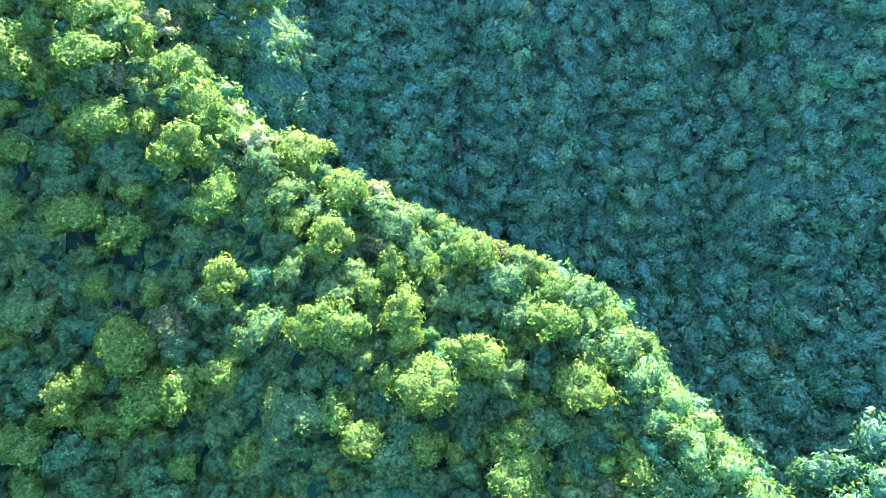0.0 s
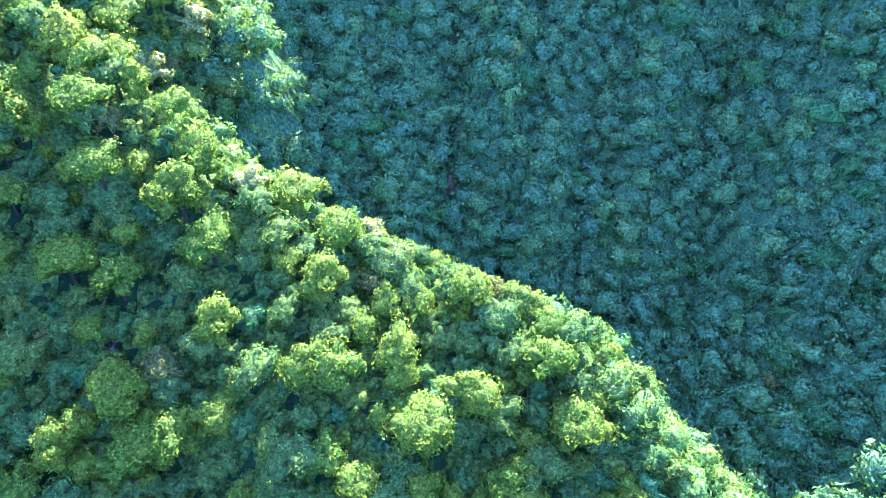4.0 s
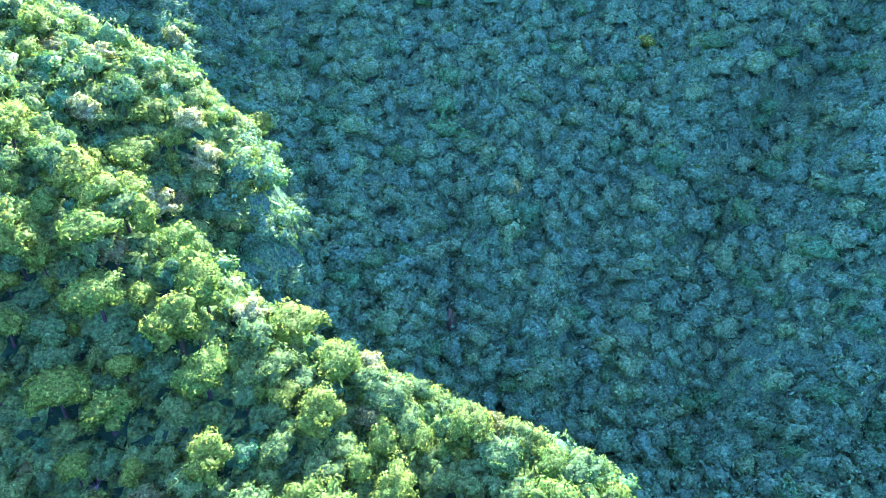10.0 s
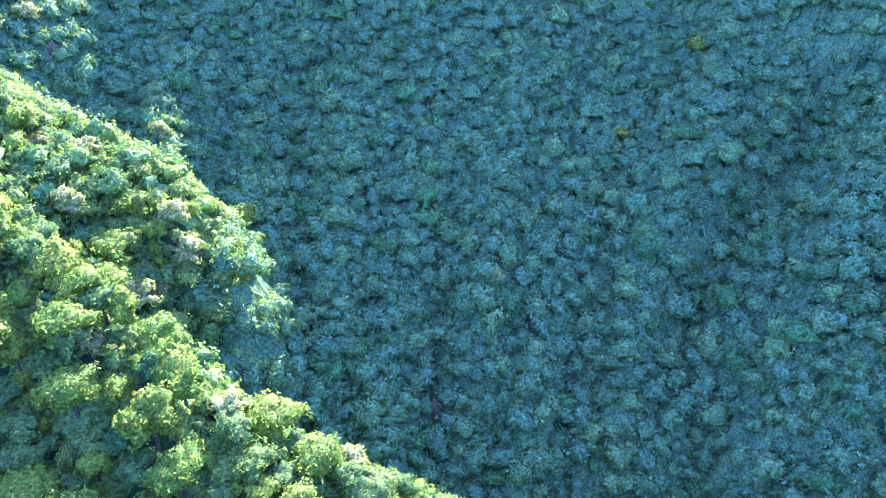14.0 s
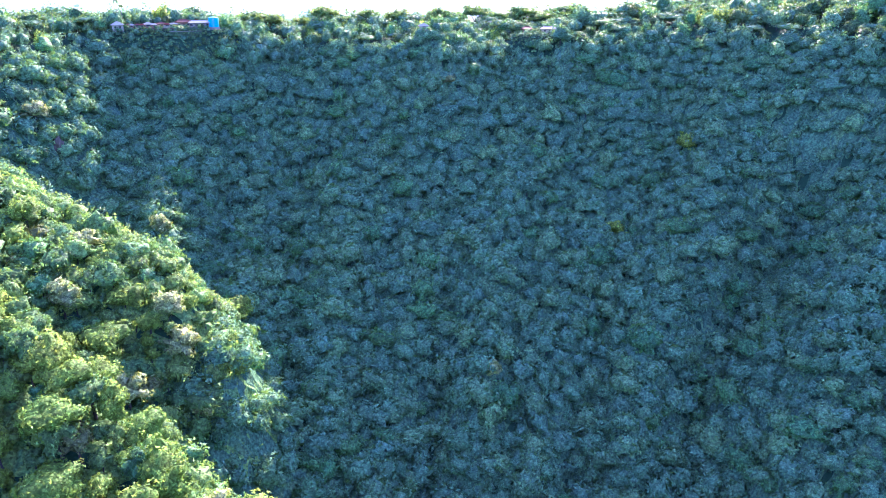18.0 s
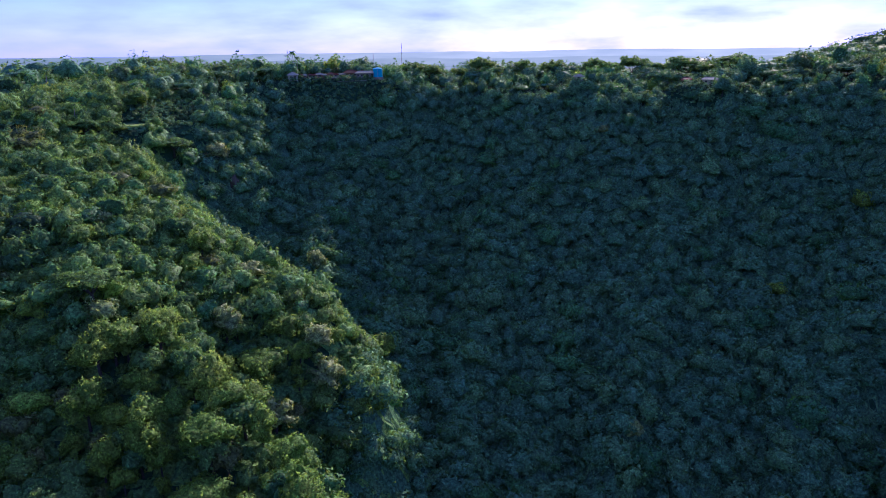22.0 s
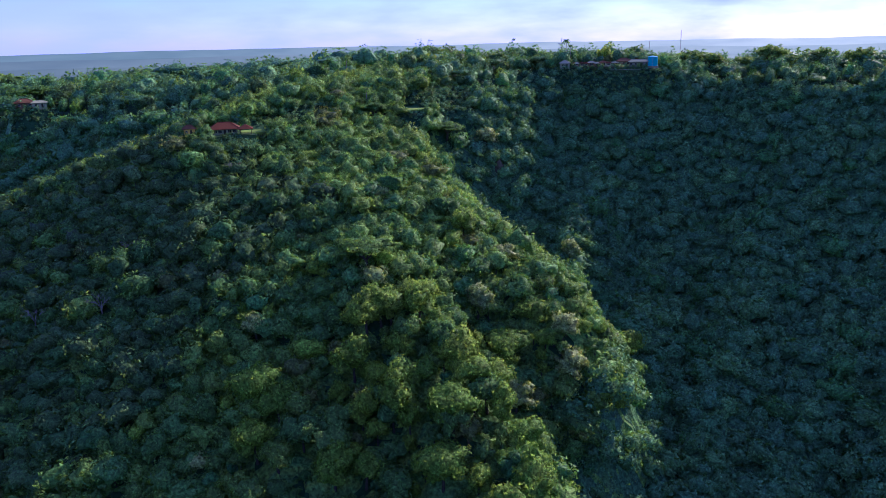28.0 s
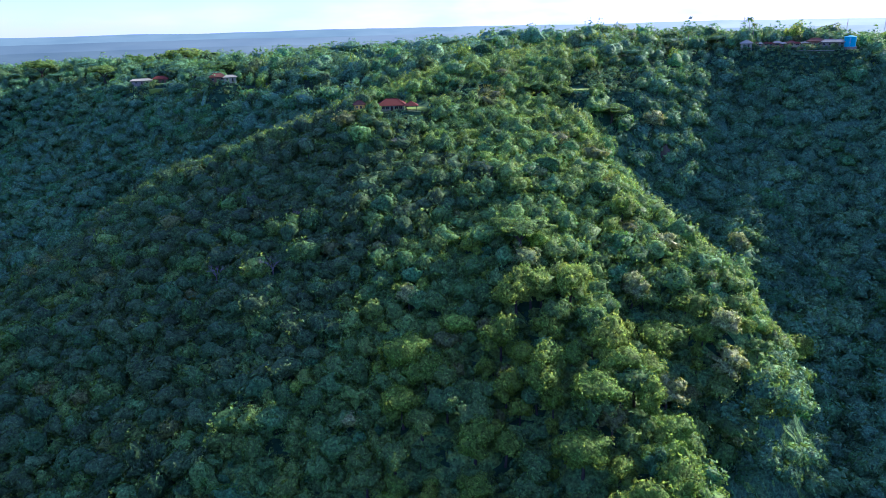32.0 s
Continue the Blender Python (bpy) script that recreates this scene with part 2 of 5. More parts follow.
# plan of the spur that runs towards the hovering point, and of the hollow on both sides of it
SPUR = [(-230, -60), (-345, 0), (-412, 50), (-409, 95), (-386, 121), (-363, 143), (-335, 162), (-308, 179), (-285, 196), (-274, 235), (-268, 290), (-255, 370),
        (-208, 350), (-178, 297), (-145, 261), (-115, 250), (-88, 242), (-75, 228), (-67, 213), (-74, 195), (-79, 177), (-57, 150), (-27, 137),
        (0, 127), (35, 107), (54, 81), (70, 61), (95, 15), (110, -60)]
HOLLOW = [at(a, h) for a, h in [(-180, 330), (-140, 330), (-100, 345), (-75, 370), (-55, 405), (-40, 426), (-29, 440), (-20, 455), (-11, 452),
                                (-6, 440), (-2, 432), (2, 445), (8, 462), (14, 460), (20.5, 452), (23.5, 440), (25.5, 415), (28.5, 392), (32, 374), (38, 374), (44, 372),
                                (48, 385), (54, 408), (59, 453), (62, 498), (65, 546), (68, 606), (72, 660), (78, 690), (85, 640), (100, 520), (140, 400)]]


def to_outline(x, y, poly):
    """Signed distance to a closed outline (negative inside) and the nearest points on it."""
    x, y = np.asarray(x, float), np.asarray(y, float)
    best, nx, ny = np.full(x.shape, 1e9), np.zeros(x.shape), np.zeros(x.shape)
    inside = np.zeros(x.shape, bool)
    for (ax, ay), (bx, by) in zip(poly, poly[1:] + poly[:1]):
        dx, dy = bx - ax, by - ay
        u = np.clip(((x - ax) * dx + (y - ay) * dy) / (dx * dx + dy * dy), 0, 1)
        px, py = ax + u * dx, ay + u * dy
        d = np.hypot(x - px, y - py)
        near = d < best
        best, nx, ny = np.where(near, d, best), np.where(near, px, nx), np.where(near, py, ny)
        if ay != by:
            cross = ((ay > y) != (by > y)) & (x < (bx - ax) * (y - ay) / (by - ay) + ax)
            inside ^= cross
    return np.where(inside, -best, best), nx, ny


def soft(d, k):
    return k * np.logaddexp(0, np.asarray(d) / k)


def bump_at(x, y, turn, far, size):
    cx, cy = at(turn, far)
    return np.exp(-((x - cx) ** 2 + (y - cy) ** 2) / (2 * size * size))


def segment_distance(x, y, a, b):
    dx, dy = b[0] - a[0], b[1] - a[1]
    u = np.clip(((x - a[0]) * dx + (y - a[1]) * dy) / (dx * dx + dy * dy), 0, 1)
    return np.hypot(x - a[0] - u * dx, y - a[1] - u * dy)


CANOPY = 8.5
# levelled ground under houses and lawns: degrees left of the first view, metres out, height against the eye, radius
PADS = [(46.0, 305, -47.0, 9), (48.4, 304, -46.5, 9), (46.0, 313, -42.3, 8), (48.4, 312, -42.0, 8), (50.4, 312, -43.0, 7), (46.4, 327, -37.9, 13), (49.5, 321, -36.5, 7), (44.6, 334, -37.8, 8), (43.0, 345, -36.5, 12), (32.3, 371, -33.9, 12), (28.7, 387, -35.3, 8), (20.4, 460, -18.6, 9), (18.2, 464, -18.6, 11), (16.2, 465, -18.6, 12), (14.2, 466, -18.6, 11),
        (-1.7, 442, -20.8, 8), (-9.8, 456, -24.0, 15), (-12.6, 456, -24.0, 17), (64.6, 552, -37.4, 20), (59.5, 460, -31.6, 13), (70.3, 645, -42, 9)]


# the sunlit crest of the spur: plan point and tree-top height against the eye
CREST = [(-409, 95, -141), (-386, 121, -110), (-363, 143, -90), (-335, 162, -66), (-308, 179, -52), (-285, 196, -44), (-270, 205, -39), (-233, 223, -30), (-183, 204, -48), (-135, 185, -62), (-112, 158, -78),
         (-82, 130, -100), (-60, 98, -116), (-25, 70, -130), (10, 30, -140)]


def spur_face(x, y):
    """Tree-top height of the spur against the eye: a cubic surface that falls towards the hovering point."""
    u, v = np.clip(x, -260, 110) / 100, np.clip(y, -60, 360) / 100
    face = (-211.5 - 10.4 * u + 64.8 * v + 31.8 * u * u + 28.2 * u * v + 9.4 * v * v
            + 4.95 * u ** 3 - 5.1 * u * u * v - 11.4 * u * v * v - 7.05 * v ** 3)
    face = np.maximum(face, -190)
    # left of the crest the ground falls off in its own shade
    cx, cy, cz = zip(*CREST)
    behind = np.interp(x, cx, cy) - y
    left = np.clip((-225 - x) / 25, 0, 1)
    slope = np.interp(x, cx, cz) - 0.56 * soft(behind, 8) + (0.85 - 0.75 * left) * soft(-behind, 8)
    shade = -4 * np.logaddexp(-face / 4, -slope / 4)
    return np.maximum(shade * (1 - left) + np.minimum(slope, -24) * left, -196)


def ground_z(x, y):
    x, y = np.asarray(x, float), np.asarray(y, float)
    far, turn = np.hypot(x, y), np.degrees(np.arctan2(-x, y))
    # upland behind the rim
    up = -28 - 7 * np.clip((turn - 45) / 12, 0, 1) + 9 * bump_at(x, y, 31, 485, 62) + 9 * bump_at(x, y, 15.5, 472, 26) + 8 * bump_at(x, y, 20.5, 470, 22) + 84 * bump_at(x, y, -38.5, 720, 125)
    up = up - 10 * np.clip((far - 540) / 420, 0, 1) * np.clip((turn - 33) / 8, 0, 1) - 18 * np.clip((far - 900) / 900, 0, 1) * np.clip((turn + 20) / 30, 0, 1) + 2.0 * np.sin(x / 37) * np.sin(y / 45 + 1)
    # the plain lies lower, out of sight behind the rim
    brow = 520 + 190 * np.clip((turn - 34) / 8, 0, 1)
    up = up - (34 * np.clip((far - brow) / 330, 0, 1) + 34 * np.clip((far - 900) / 700, 0, 1)) * np.clip((turn + 21) / 8, 0, 1)
    d, _, _ = to_outline(x, y, HOLLOW)
    head = np.exp(-((turn - 28) / 6) ** 2)
    wall = up - 0.52 * soft(-d, 12) - (0.40 + 0.35 * head) * np.minimum(soft(-d, 10), 60) - 5 * np.sin(np.minimum(-d, 150) / 48) * (d < 0)
    ribs = 5 * np.sin(turn / 2.3 + 1.2 * np.sin(far / 60)) + 3 * np.sin(turn / 1.1 + far / 35)
    wall = wall + ribs * np.clip(-d / 60, 0, 1)
    gully = np.minimum(segment_distance(x, y, (200, 330), (119, 246)), segment_distance(x, y, (119, 246), (84, 165)))
    wall = wall - 24 * np.exp(-(gully / 15) ** 2)
    wall = wall + 9 * np.exp(-(segment_distance(x, y, at(-3, 440), at(-6, 380)) / 14) ** 2)
    wall = wall - 22 * np.exp(-(segment_distance(x, y, (60, 120), (170, 150)) / 38) ** 2)
    floor = -206 + 5 * np.sin(x / 33) * np.sin(y / 29)
    wall = floor + soft(wall - floor, 8)
    # spur
    e, nx, ny = to_outline(x, y, SPUR)
    fx, fy = np.where(e > 0, nx, x), np.where(e > 0, ny, y)
    steep = np.where(fx > -196, np.where(fy < 165, 1.7, 1.9), 0.9)
    crest = 15 * np.exp(-((-e - 56) / 32) ** 2) * np.clip((-e) / 20, 0, 1) * np.clip((nx + 60) / 40, 0, 1) * np.clip((165 - ny) / 20, 0, 1) * np.clip((y + 20) / 60, 0, 1)
    spur = spur_face(fx, fy) + crest - 4.2 - steep * soft(e + 1, 3) + 1.6 * np.sin(x / 13 + 2 * np.sin(y / 27)) * np.sin(y / 16)
    spur = spur + 5 * np.exp(-(segment_distance(x, y, (-140, 186), (-66, 140)) / 16) ** 2)
    spur = spur - 9 * np.exp(-(segment_distance(x, y, (-55, 180), (-95, 197)) / 11) ** 2)
    land = np.logaddexp(wall / 4, spur / 4) * 4
    for turn_p, far_p, z_p, size in PADS:
        cx, cy = at(turn_p, far_p)
        w = np.exp(-(((x - cx) ** 2 + (y - cy) ** 2) / (size * size)) ** 2)
        land = land * (1 - w) + z_p * w
    return EYE.z + land


def level(turn, far):
    x, y = at(turn, far)
    return float(ground_z(np.array([x]), np.array([y]))[0])


def sheet_level(turn, far):
    """Height of the ground sheet itself, between its 5 m grid lines."""
    x, y = at(turn, far)
    x0, y0 = math.floor(x / 5) * 5, math.floor(y / 5) * 5
    c = ground_z(np.array([x0, x0 + 5, x0, x0 + 5]), np.array([y0, y0, y0 + 5, y0 + 5]))
    u, v = (x - x0) / 5, (y - y0) / 5
    return float((c[0] * (1 - u) + c[1] * u) * (1 - v) + (c[2] * (1 - u) + c[3] * u) * v)


def axis(lo, a, b, hi, step):
    """Even steps between a and b, growing ones out to lo and hi."""
    inner = list(np.arange(a, b + 0.1, step))
    out, s, v = [], step, b
    while v < hi:
        s *= 1.22
        v = min(hi, v + s)
        out.append(v)
    low, s, v = [], step, a
    while v > lo:
        s *= 1.22
        v = max(lo, v - s)
        low.append(v)
    return np.array(low[::-1] + inner + out)


gx, gy = np.meshgrid(axis(-4900, -680, 480, 4900, 5.0), axis(-4900, -140, 720, 4900, 5.0))
rows_n, cols_n = gx.shape
index = np.arange(rows_n * cols_n).reshape(rows_n, cols_n)
ground_quads = np.stack([index[:-1, :-1], index[:-1, 1:], index[1:, 1:], index[1:, :-1]], -1).reshape(-1, 4)
ground_mesh = mesh_of("ground", np.stack([gx, gy, ground_z(gx, gy)], -1), [], ground_quads, [SOIL])
ground_mesh.polygons.foreach_set("use_smooth", np.ones(len(ground_quads), bool))
ground = tagged(new("ground", ground_mesh), "dark leaf-littered forest floor of a steep wooded spur and ravine", "ground", kind="structure")


# ---------------------------------------------------------------- trees
def ico(sub):
    bm = bmesh.new()
    bmesh.ops.create_icosphere(bm, subdivisions=sub, radius=1)
    v = np.array([w.co[:] for w in bm.verts])
    f = np.array([[w.index for w in g.verts] for g in bm.faces])
    bm.free()
    return v, f


def open_dome(sub, low):
    """A unit sphere without the part below low."""
    v, f = ico(sub)
    f = f[v[f][:, :, 2].mean(1) > low]
    keep, g = np.unique(f, return_inverse=True)
    return v[keep], g.reshape(-1, 3)


DOME = {k: open_dome(k, -0.42) for k in (1, 2, 3)}


def unit(v):
    return v / (np.linalg.norm(v, axis=-1, keepdims=True) + 1e-9)


def spread_ways(rng, count, low, jitter):
    """Directions spread evenly over a dome, shaken a little."""
    k = np.arange(count)
    z = 1 - (1 - low) * (k + 0.4) / count
    a = k * 2.39996 + rng.uniform(0, math.tau)
    r = np.sqrt(np.maximum(1 - z * z, 0))
    return unit(np.stack([r * np.cos(a), r * np.sin(a), z], -1) + rng.normal(0, jitter, (count, 3)))


def reach(d, centres, radii):
    """How far rays from the middle go before they leave a heap of balls, and which ball they leave."""
    b = d @ centres.T
    disc = radii ** 2 - (centres ** 2).sum(1) + b * b
    far = np.where(disc > 0, b + np.sqrt(np.maximum(disc, 0)), 0)
    return far.max(1), far.argmax(1)


def crown_arrays(rng, radius, height, clumps, sub, cards, card, flat=0.0, z0=0.0, ragged=0.035, fine=0.17, core=0.82):
    """A crown of leafy boughs heaped over a dome, each broken into smaller clumps, with loose leaf sprays on the outside. Corners, triangles, normals, tint."""
    big = spread_ways(rng, clumps, -0.38, 0.16)
    wide = min(1.0, math.sqrt(9 / clumps))
    bc, br = big * rng.uniform(0.44, 0.88, (clumps, 1)), rng.uniform(0.26, 0.42, clumps) * wide
    small = spread_ways(rng, clumps * 5, -0.40, 0.14)
    far, _ = reach(small, bc, br)
    ok = far > 0.60
    centres = np.concatenate([bc, small[ok] * (far[ok] - 0.03)[:, None]])
    radii = np.concatenate([br, rng.uniform(0.65, 1.2, ok.sum()) * fine * wide])
    stretch = np.array([radius * rng.uniform(0.85, 1.2), radius * rng.uniform(0.85, 1.2), height * (0.60 - 0.10 * flat)])
    middle = np.array([0, 0, z0 + height * (0.40 + 0.10 * flat)])
    d, t = DOME[sub]
    far, _ = reach(d, centres, radii)
    v = d * (core * np.maximum(far, 0.50) * (1 + rng.normal(0, ragged, len(d))))[:, None] * stretch + middle
    face = np.cross(v[t[:, 1]] - v[t[:, 0]], v[t[:, 2]] - v[t[:, 0]])
    n = np.zeros_like(v)
    for k in range(3):
        np.add.at(n, t[:, k], face)
    vs, ts, ns, tints = [v], [t], [unit(n)], [np.zeros(len(v))]
    if cards:
        d = rng.normal(0, 1, (cards, 3))
        d[:, 2] = np.abs(d[:, 2]) * 1.15 - 0.32
        d = unit(d)
        far, which = reach(d, centres, radii)
        far = np.maximum(far, 0.50)
        p = d * (far * rng.uniform(core * 0.7 + 0.32, 1.05 if core < 0.9 else 1.02, cards))[:, None]
        out = unit(unit(d * far[:, None] - centres[which]) * 0.75 + d * 0.35)
        p, out = p * stretch + middle, unit(out / stretch)
        tilt = unit(out + rng.normal(0, 0.55, (cards, 3)))
        e1 = unit(np.cross(tilt, rng.normal(0, 1, (cards, 3))))
        e2 = -np.cross(tilt, e1)
        s = card * rng.uniform(0.55, 1.3, (cards, 1))
        q = np.stack([p - e1 * s - e2 * s * 0.6, p - e1 * s * 0.7 + e2 * s * 0.6, p + e1 * s * 1.1 - tilt * s * 0.15], 1)
        vs.append(q.reshape(-1, 3))
        ts.append(np.arange(cards * 3).reshape(-1, 3) + len(v))
        ns.append(np.repeat(unit(out + 0.7 * tilt), 3, 0))
        tints.append(np.repeat(rng.uniform(-0.07, 0.07, cards), 3))
    return np.concatenate(vs), np.concatenate(ts), np.concatenate(ns), np.concatenate(tints)


def trunk_bmesh(rng, height, thick, spread, limbs=5):
    bm = bmesh.new()
    mid = Vector((rng.uniform(-0.4, 0.4), rng.uniform(-0.4, 0.4), height * 0.55))
    tube(bm, (0, 0, -1.5), (0, 0, 0.6), thick * 1.7, thick * 1.05, 8)
    tube(bm, (0, 0, 0.6), mid, thick * 1.05, thick * 0.75, 8)
    for k in range(limbs):
        a = k * math.tau / limbs + rng.uniform(-0.4, 0.4)
        kx, ky = math.cos(a) * spread, math.sin(a) * spread
        elbow = mid + Vector((kx * 0.45, ky * 0.45, height * 0.22))
        tube(bm, mid - Vector((0, 0, 0.3)), elbow, thick * 0.5, thick * 0.32, 4)
        tube(bm, elbow, mid + Vector((kx, ky, height * rng.uniform(0.3, 0.42))), thick * 0.32, thick * 0.1, 3)
    return bm


def make_tree(name, rng, leaf, radius, height, stem, label, group, clumps=10, cards=1000, card=0.30, flat=0.0, bark=None, category="tree", core=0.88):
    """A tree: an empty at its foot, a trunk with limbs, a crown."""
    thing = empty(name, Matrix.Identity(4))
    part("trunk", trunk_bmesh(rng, stem + height * 0.55, radius * 0.055 + 0.06, radius * 0.55), bark or BARK, thing)
    v, t, n, tint = crown_arrays(rng, radius, height, clumps, 3, cards, card, flat, stem, core=core)
    crown = new("crown", mesh_of("crown", v, t, [], [leaf], tint=tint, normals=n))
    crown.parent = thing
    return tagged(thing, label, category, group)


def make_leafless(rng, height, label, group):
    thing = empty("leafless_tree", Matrix.Identity(4))
    bm = bmesh.new()
    fork = Vector((0.2, 0.1, height * 0.4))
    tube(bm, (0, 0, -1.5), fork, 0.3, 0.22, 7)
    part("trunk", bm, BARK_PALE, thing)
    for k in range(6):
        bm = bmesh.new()
        a = k * math.tau / 6 + rng.uniform(-0.4, 0.4)
        out = Vector((math.cos(a), math.sin(a), 0))
        p1 = fork + out * height * 0.16 + Vector((0, 0, height * rng.uniform(0.14, 0.28)))
        tube(bm, fork - Vector((0, 0, rng.uniform(0, 1.2))), p1, 0.16, 0.1, 5)
        for j in range(3):
            w = Vector((rng.uniform(-1, 1), rng.uniform(-1, 1), rng.uniform(0.3, 1.0)))
            p2 = p1 + (out * 0.7 + w * 0.7) * height * 0.19
            tube(bm, p1, p2, 0.09, 0.055, 4)
            for i in range(3):
                w = Vector((rng.uniform(-1, 1), rng.uniform(-1, 1), rng.uniform(-0.1, 1.0)))
                tube(bm, p2, p2 + (out * 0.4 + w) * height * 0.11, 0.055, 0.02, 3)
        part("branch", bm, BARK_PALE, thing)
    return tagged(thing, label, "tree", group)


def make_palm(rng, height, label, group):
    thing = empty("palm_tree", Matrix.Identity(4))
    bm = bmesh.new()
    tube(bm, (0, 0, -1), (0.3, 0, height * 0.5), 0.24, 0.18, 8)
    tube(bm, (0.3, 0, height * 0.5), (0.2, 0.2, height), 0.18, 0.14, 8)
    part("trunk", bm, BARK_PALE, thing)
    for k in range(16):
        bm = bmesh.new()
        a, lift = k * 2.39996, 1.0 - 1.5 * (k / 16)
        out, side = Vector((math.cos(a), math.sin(a), 0)), Vector((-math.sin(a), math.cos(a), 0))
        prev = None
        for j in range(7):
            u = j / 6
            c = Vector((0.2, 0.2, height)) + out * 3.0 * u + Vector((0, 0, 3.0 * (lift * u * 0.75 - 0.95 * u * u)))
            w = 0.42 * math.sin(math.pi * (0.12 + 0.86 * u))
            ring = [bm.verts.new(c - side * w - Vector((0, 0, w * 0.6))), bm.verts.new(c), bm.verts.new(c + side * w - Vector((0, 0, w * 0.6)))]
            if prev:
                bm.faces.new((prev[0], prev[1], ring[1], ring[0]))
                bm.faces.new((prev[1], prev[2], ring[2], ring[1]))
            prev = ring
        part("frond", bm, LEAF, thing)
    return tagged(thing, label, "palm", group)


rng = np.random.default_rng(7)
SPECIES = {
    "broadleaf_tree": [make_tree("broadleaf_tree", rng, LEAF, r, h, s, "tall dark green broadleaf forest tree with a clumped crown", "forest trees on the spur", k)
                       for r, h, s, k in ((5.6, 8.4, 2.6, 10), (6.4, 9.0, 2.8, 14), (4.8, 8.6, 2.6, 8))],
    "dome_crowned_tree": [make_tree("dome_crowned_tree", rng, LEAF, r, h, s, "mid-green forest tree with a low dome of dense leaves", "dome-crowned trees on the spur", k)
                          for r, h, s, k in ((5.9, 7.4, 3.0, 13), (5.0, 7.6, 2.6, 10))],
    "yellow_green_tree": [make_tree("yellow_green_tree", rng, LEAF_LIME, r, h, s, "bright yellow-green leafy tree with a billowing crown", "yellow-green trees on the spur", k)
                          for r, h, s, k in ((5.2, 8.0, 3.0, 10), (6.0, 8.4, 3.2, 13), (4.4, 7.4, 2.8, 8))],
    "blue_green_tree": [make_tree("blue_green_tree", rng, LEAF_BLUE, r, h, s, "deep blue-green forest tree with a dense rounded crown", "blue-green trees on the spur", k)
                        for r, h, s, k in ((5.8, 8.2, 2.6, 11), (4.8, 8.0, 2.8, 9), (6.4, 8.0, 2.8, 14))],
    "silver_leaved_tree": [make_tree("silver_leaved_tree", rng, LEAF_SILVER, r, h, s, "pale silver-grey leaved tree among green forest trees", "silver-leaved trees on the spur", 14, 1000, 0.32)
                           for r, h, s in ((3.8, 6.8, 2.4), (4.4, 7.0, 2.2))],
    "olive_green_tree": [make_tree("olive_green_tree", rng, LEAF_OLIVE, 5.0, 7.0, 3.4, "olive-brown leafy tree with thinning foliage on the slope", "olive trees on the spur", 15, 1000, 0.34)],
    "spreading_tree": [make_tree("spreading_tree", rng, LEAF, r, h, s, "wide flat-topped spreading tree standing above the forest", "spreading trees", 30, 2800, 0.40, 0.65, core=0.88)
                       for r, h, s in ((9.5, 6.5, 6.0), (11.0, 7.0, 6.5))],
    "round_bush": [make_tree("round_bush", rng, leaf, r, h, 0.2, "rounded clipped green bush on the terrace", "bushes round the houses", 7, 340, 0.2, 0.0, None, "bush")
                   for leaf, r, h in ((LEAF, 2.0, 2.6), (LEAF_LIME, 1.7, 2.2))],
    "leafless_tree": [make_leafless(rng, h, "bare grey leafless tree with forked branches in the forest", "leafless trees") for h in (11.0, 13.0)],
    "palm_tree": [make_palm(rng, h, "slender coconut palm rising above the trees on the rim", "palms") for h in (13.0, 15.0)],
}
used = {k: 0 for k in SPECIES}


def plant(kind, x, y, z, size=1.0, tall=1.0):
    """Stands one more tree of a kind: the first of each build is moved, the others are copies."""
    forms = SPECIES[kind]
    n = used[kind]
    used[kind] += 1
    m = Matrix.LocRotScale((x, y, z), Euler((rng.uniform(-0.06, 0.06), rng.uniform(-0.06, 0.06), rng.uniform(0, math.tau))), (size, size, size * tall))
    if n < len(forms):
        forms[n].matrix_basis = m
        return forms[n]
    return copy_thing(forms[n % len(forms)], m)


def where_seen(turn, down):
    """Plan point where a line from the hovering point, so many degrees left and up, meets the tree tops."""
    h = np.arange(40, 900, 1.0)
    sx, sy = -h * math.sin(radians(turn)), h * math.cos(radians(turn))
    hit = np.nonzero(ground_z(sx, sy) + CANOPY > EYE.z + h * math.tan(radians(down)))[0]
    k = hit[0] if len(hit) else len(h) - 1
    return float(sx[k]), float(sy[k]), float(h[k])


# open ground: plan centre and radius
HOUSE = at(46.7, 326)
OPEN = [(*HOUSE, 14), (*at(46.4, 313), 10), (*at(46.2, 305), 7), (*at(47.6, 316), 8), (*at(45.6, 314), 4), (*at(44.4, 319), 4.5), (*at(47.4, 314), 3.5), (-233, 252, 10), (-230, 264, 8), (-227, 277, 8), (-194, 334, 9), (-190, 351, 9), (*at(32.3, 370), 9), (*at(32.3, 359), 7.5), (*at(28.7, 378), 6.5), (*at(63.8, 533), 9), (*at(63.8, 522), 8), (*at(31.6, 383), 8), (*at(30.6, 394), 6), (*at(28.7, 386), 6), (*at(28.0, 397), 6), (*at(49.6, 318), 5), (*at(20.4, 457), 7), (*at(18.2, 462), 10), (*at(16.2, 463), 11), (*at(44.6, 331), 7), (*at(44.8, 325), 5), (*at(44.6, 312), 4), (*at(44.0, 340), 5),
        (*at(14.2, 463), 10), (*at(18.3, 451), 8), (*at(16.4, 452), 8.5), (*at(14.4, 452), 8), (*at(20.4, 449), 5), (*at(-1.7, 443), 4), (*at(-9.6, 452), 10), (*at(-11.5, 452), 10), (*at(-13.6, 452), 10), (*at(65.2, 544), 13), (*at(63.8, 544), 13), (*at(59.4, 453), 10), (*at(70.3, 645), 4)]

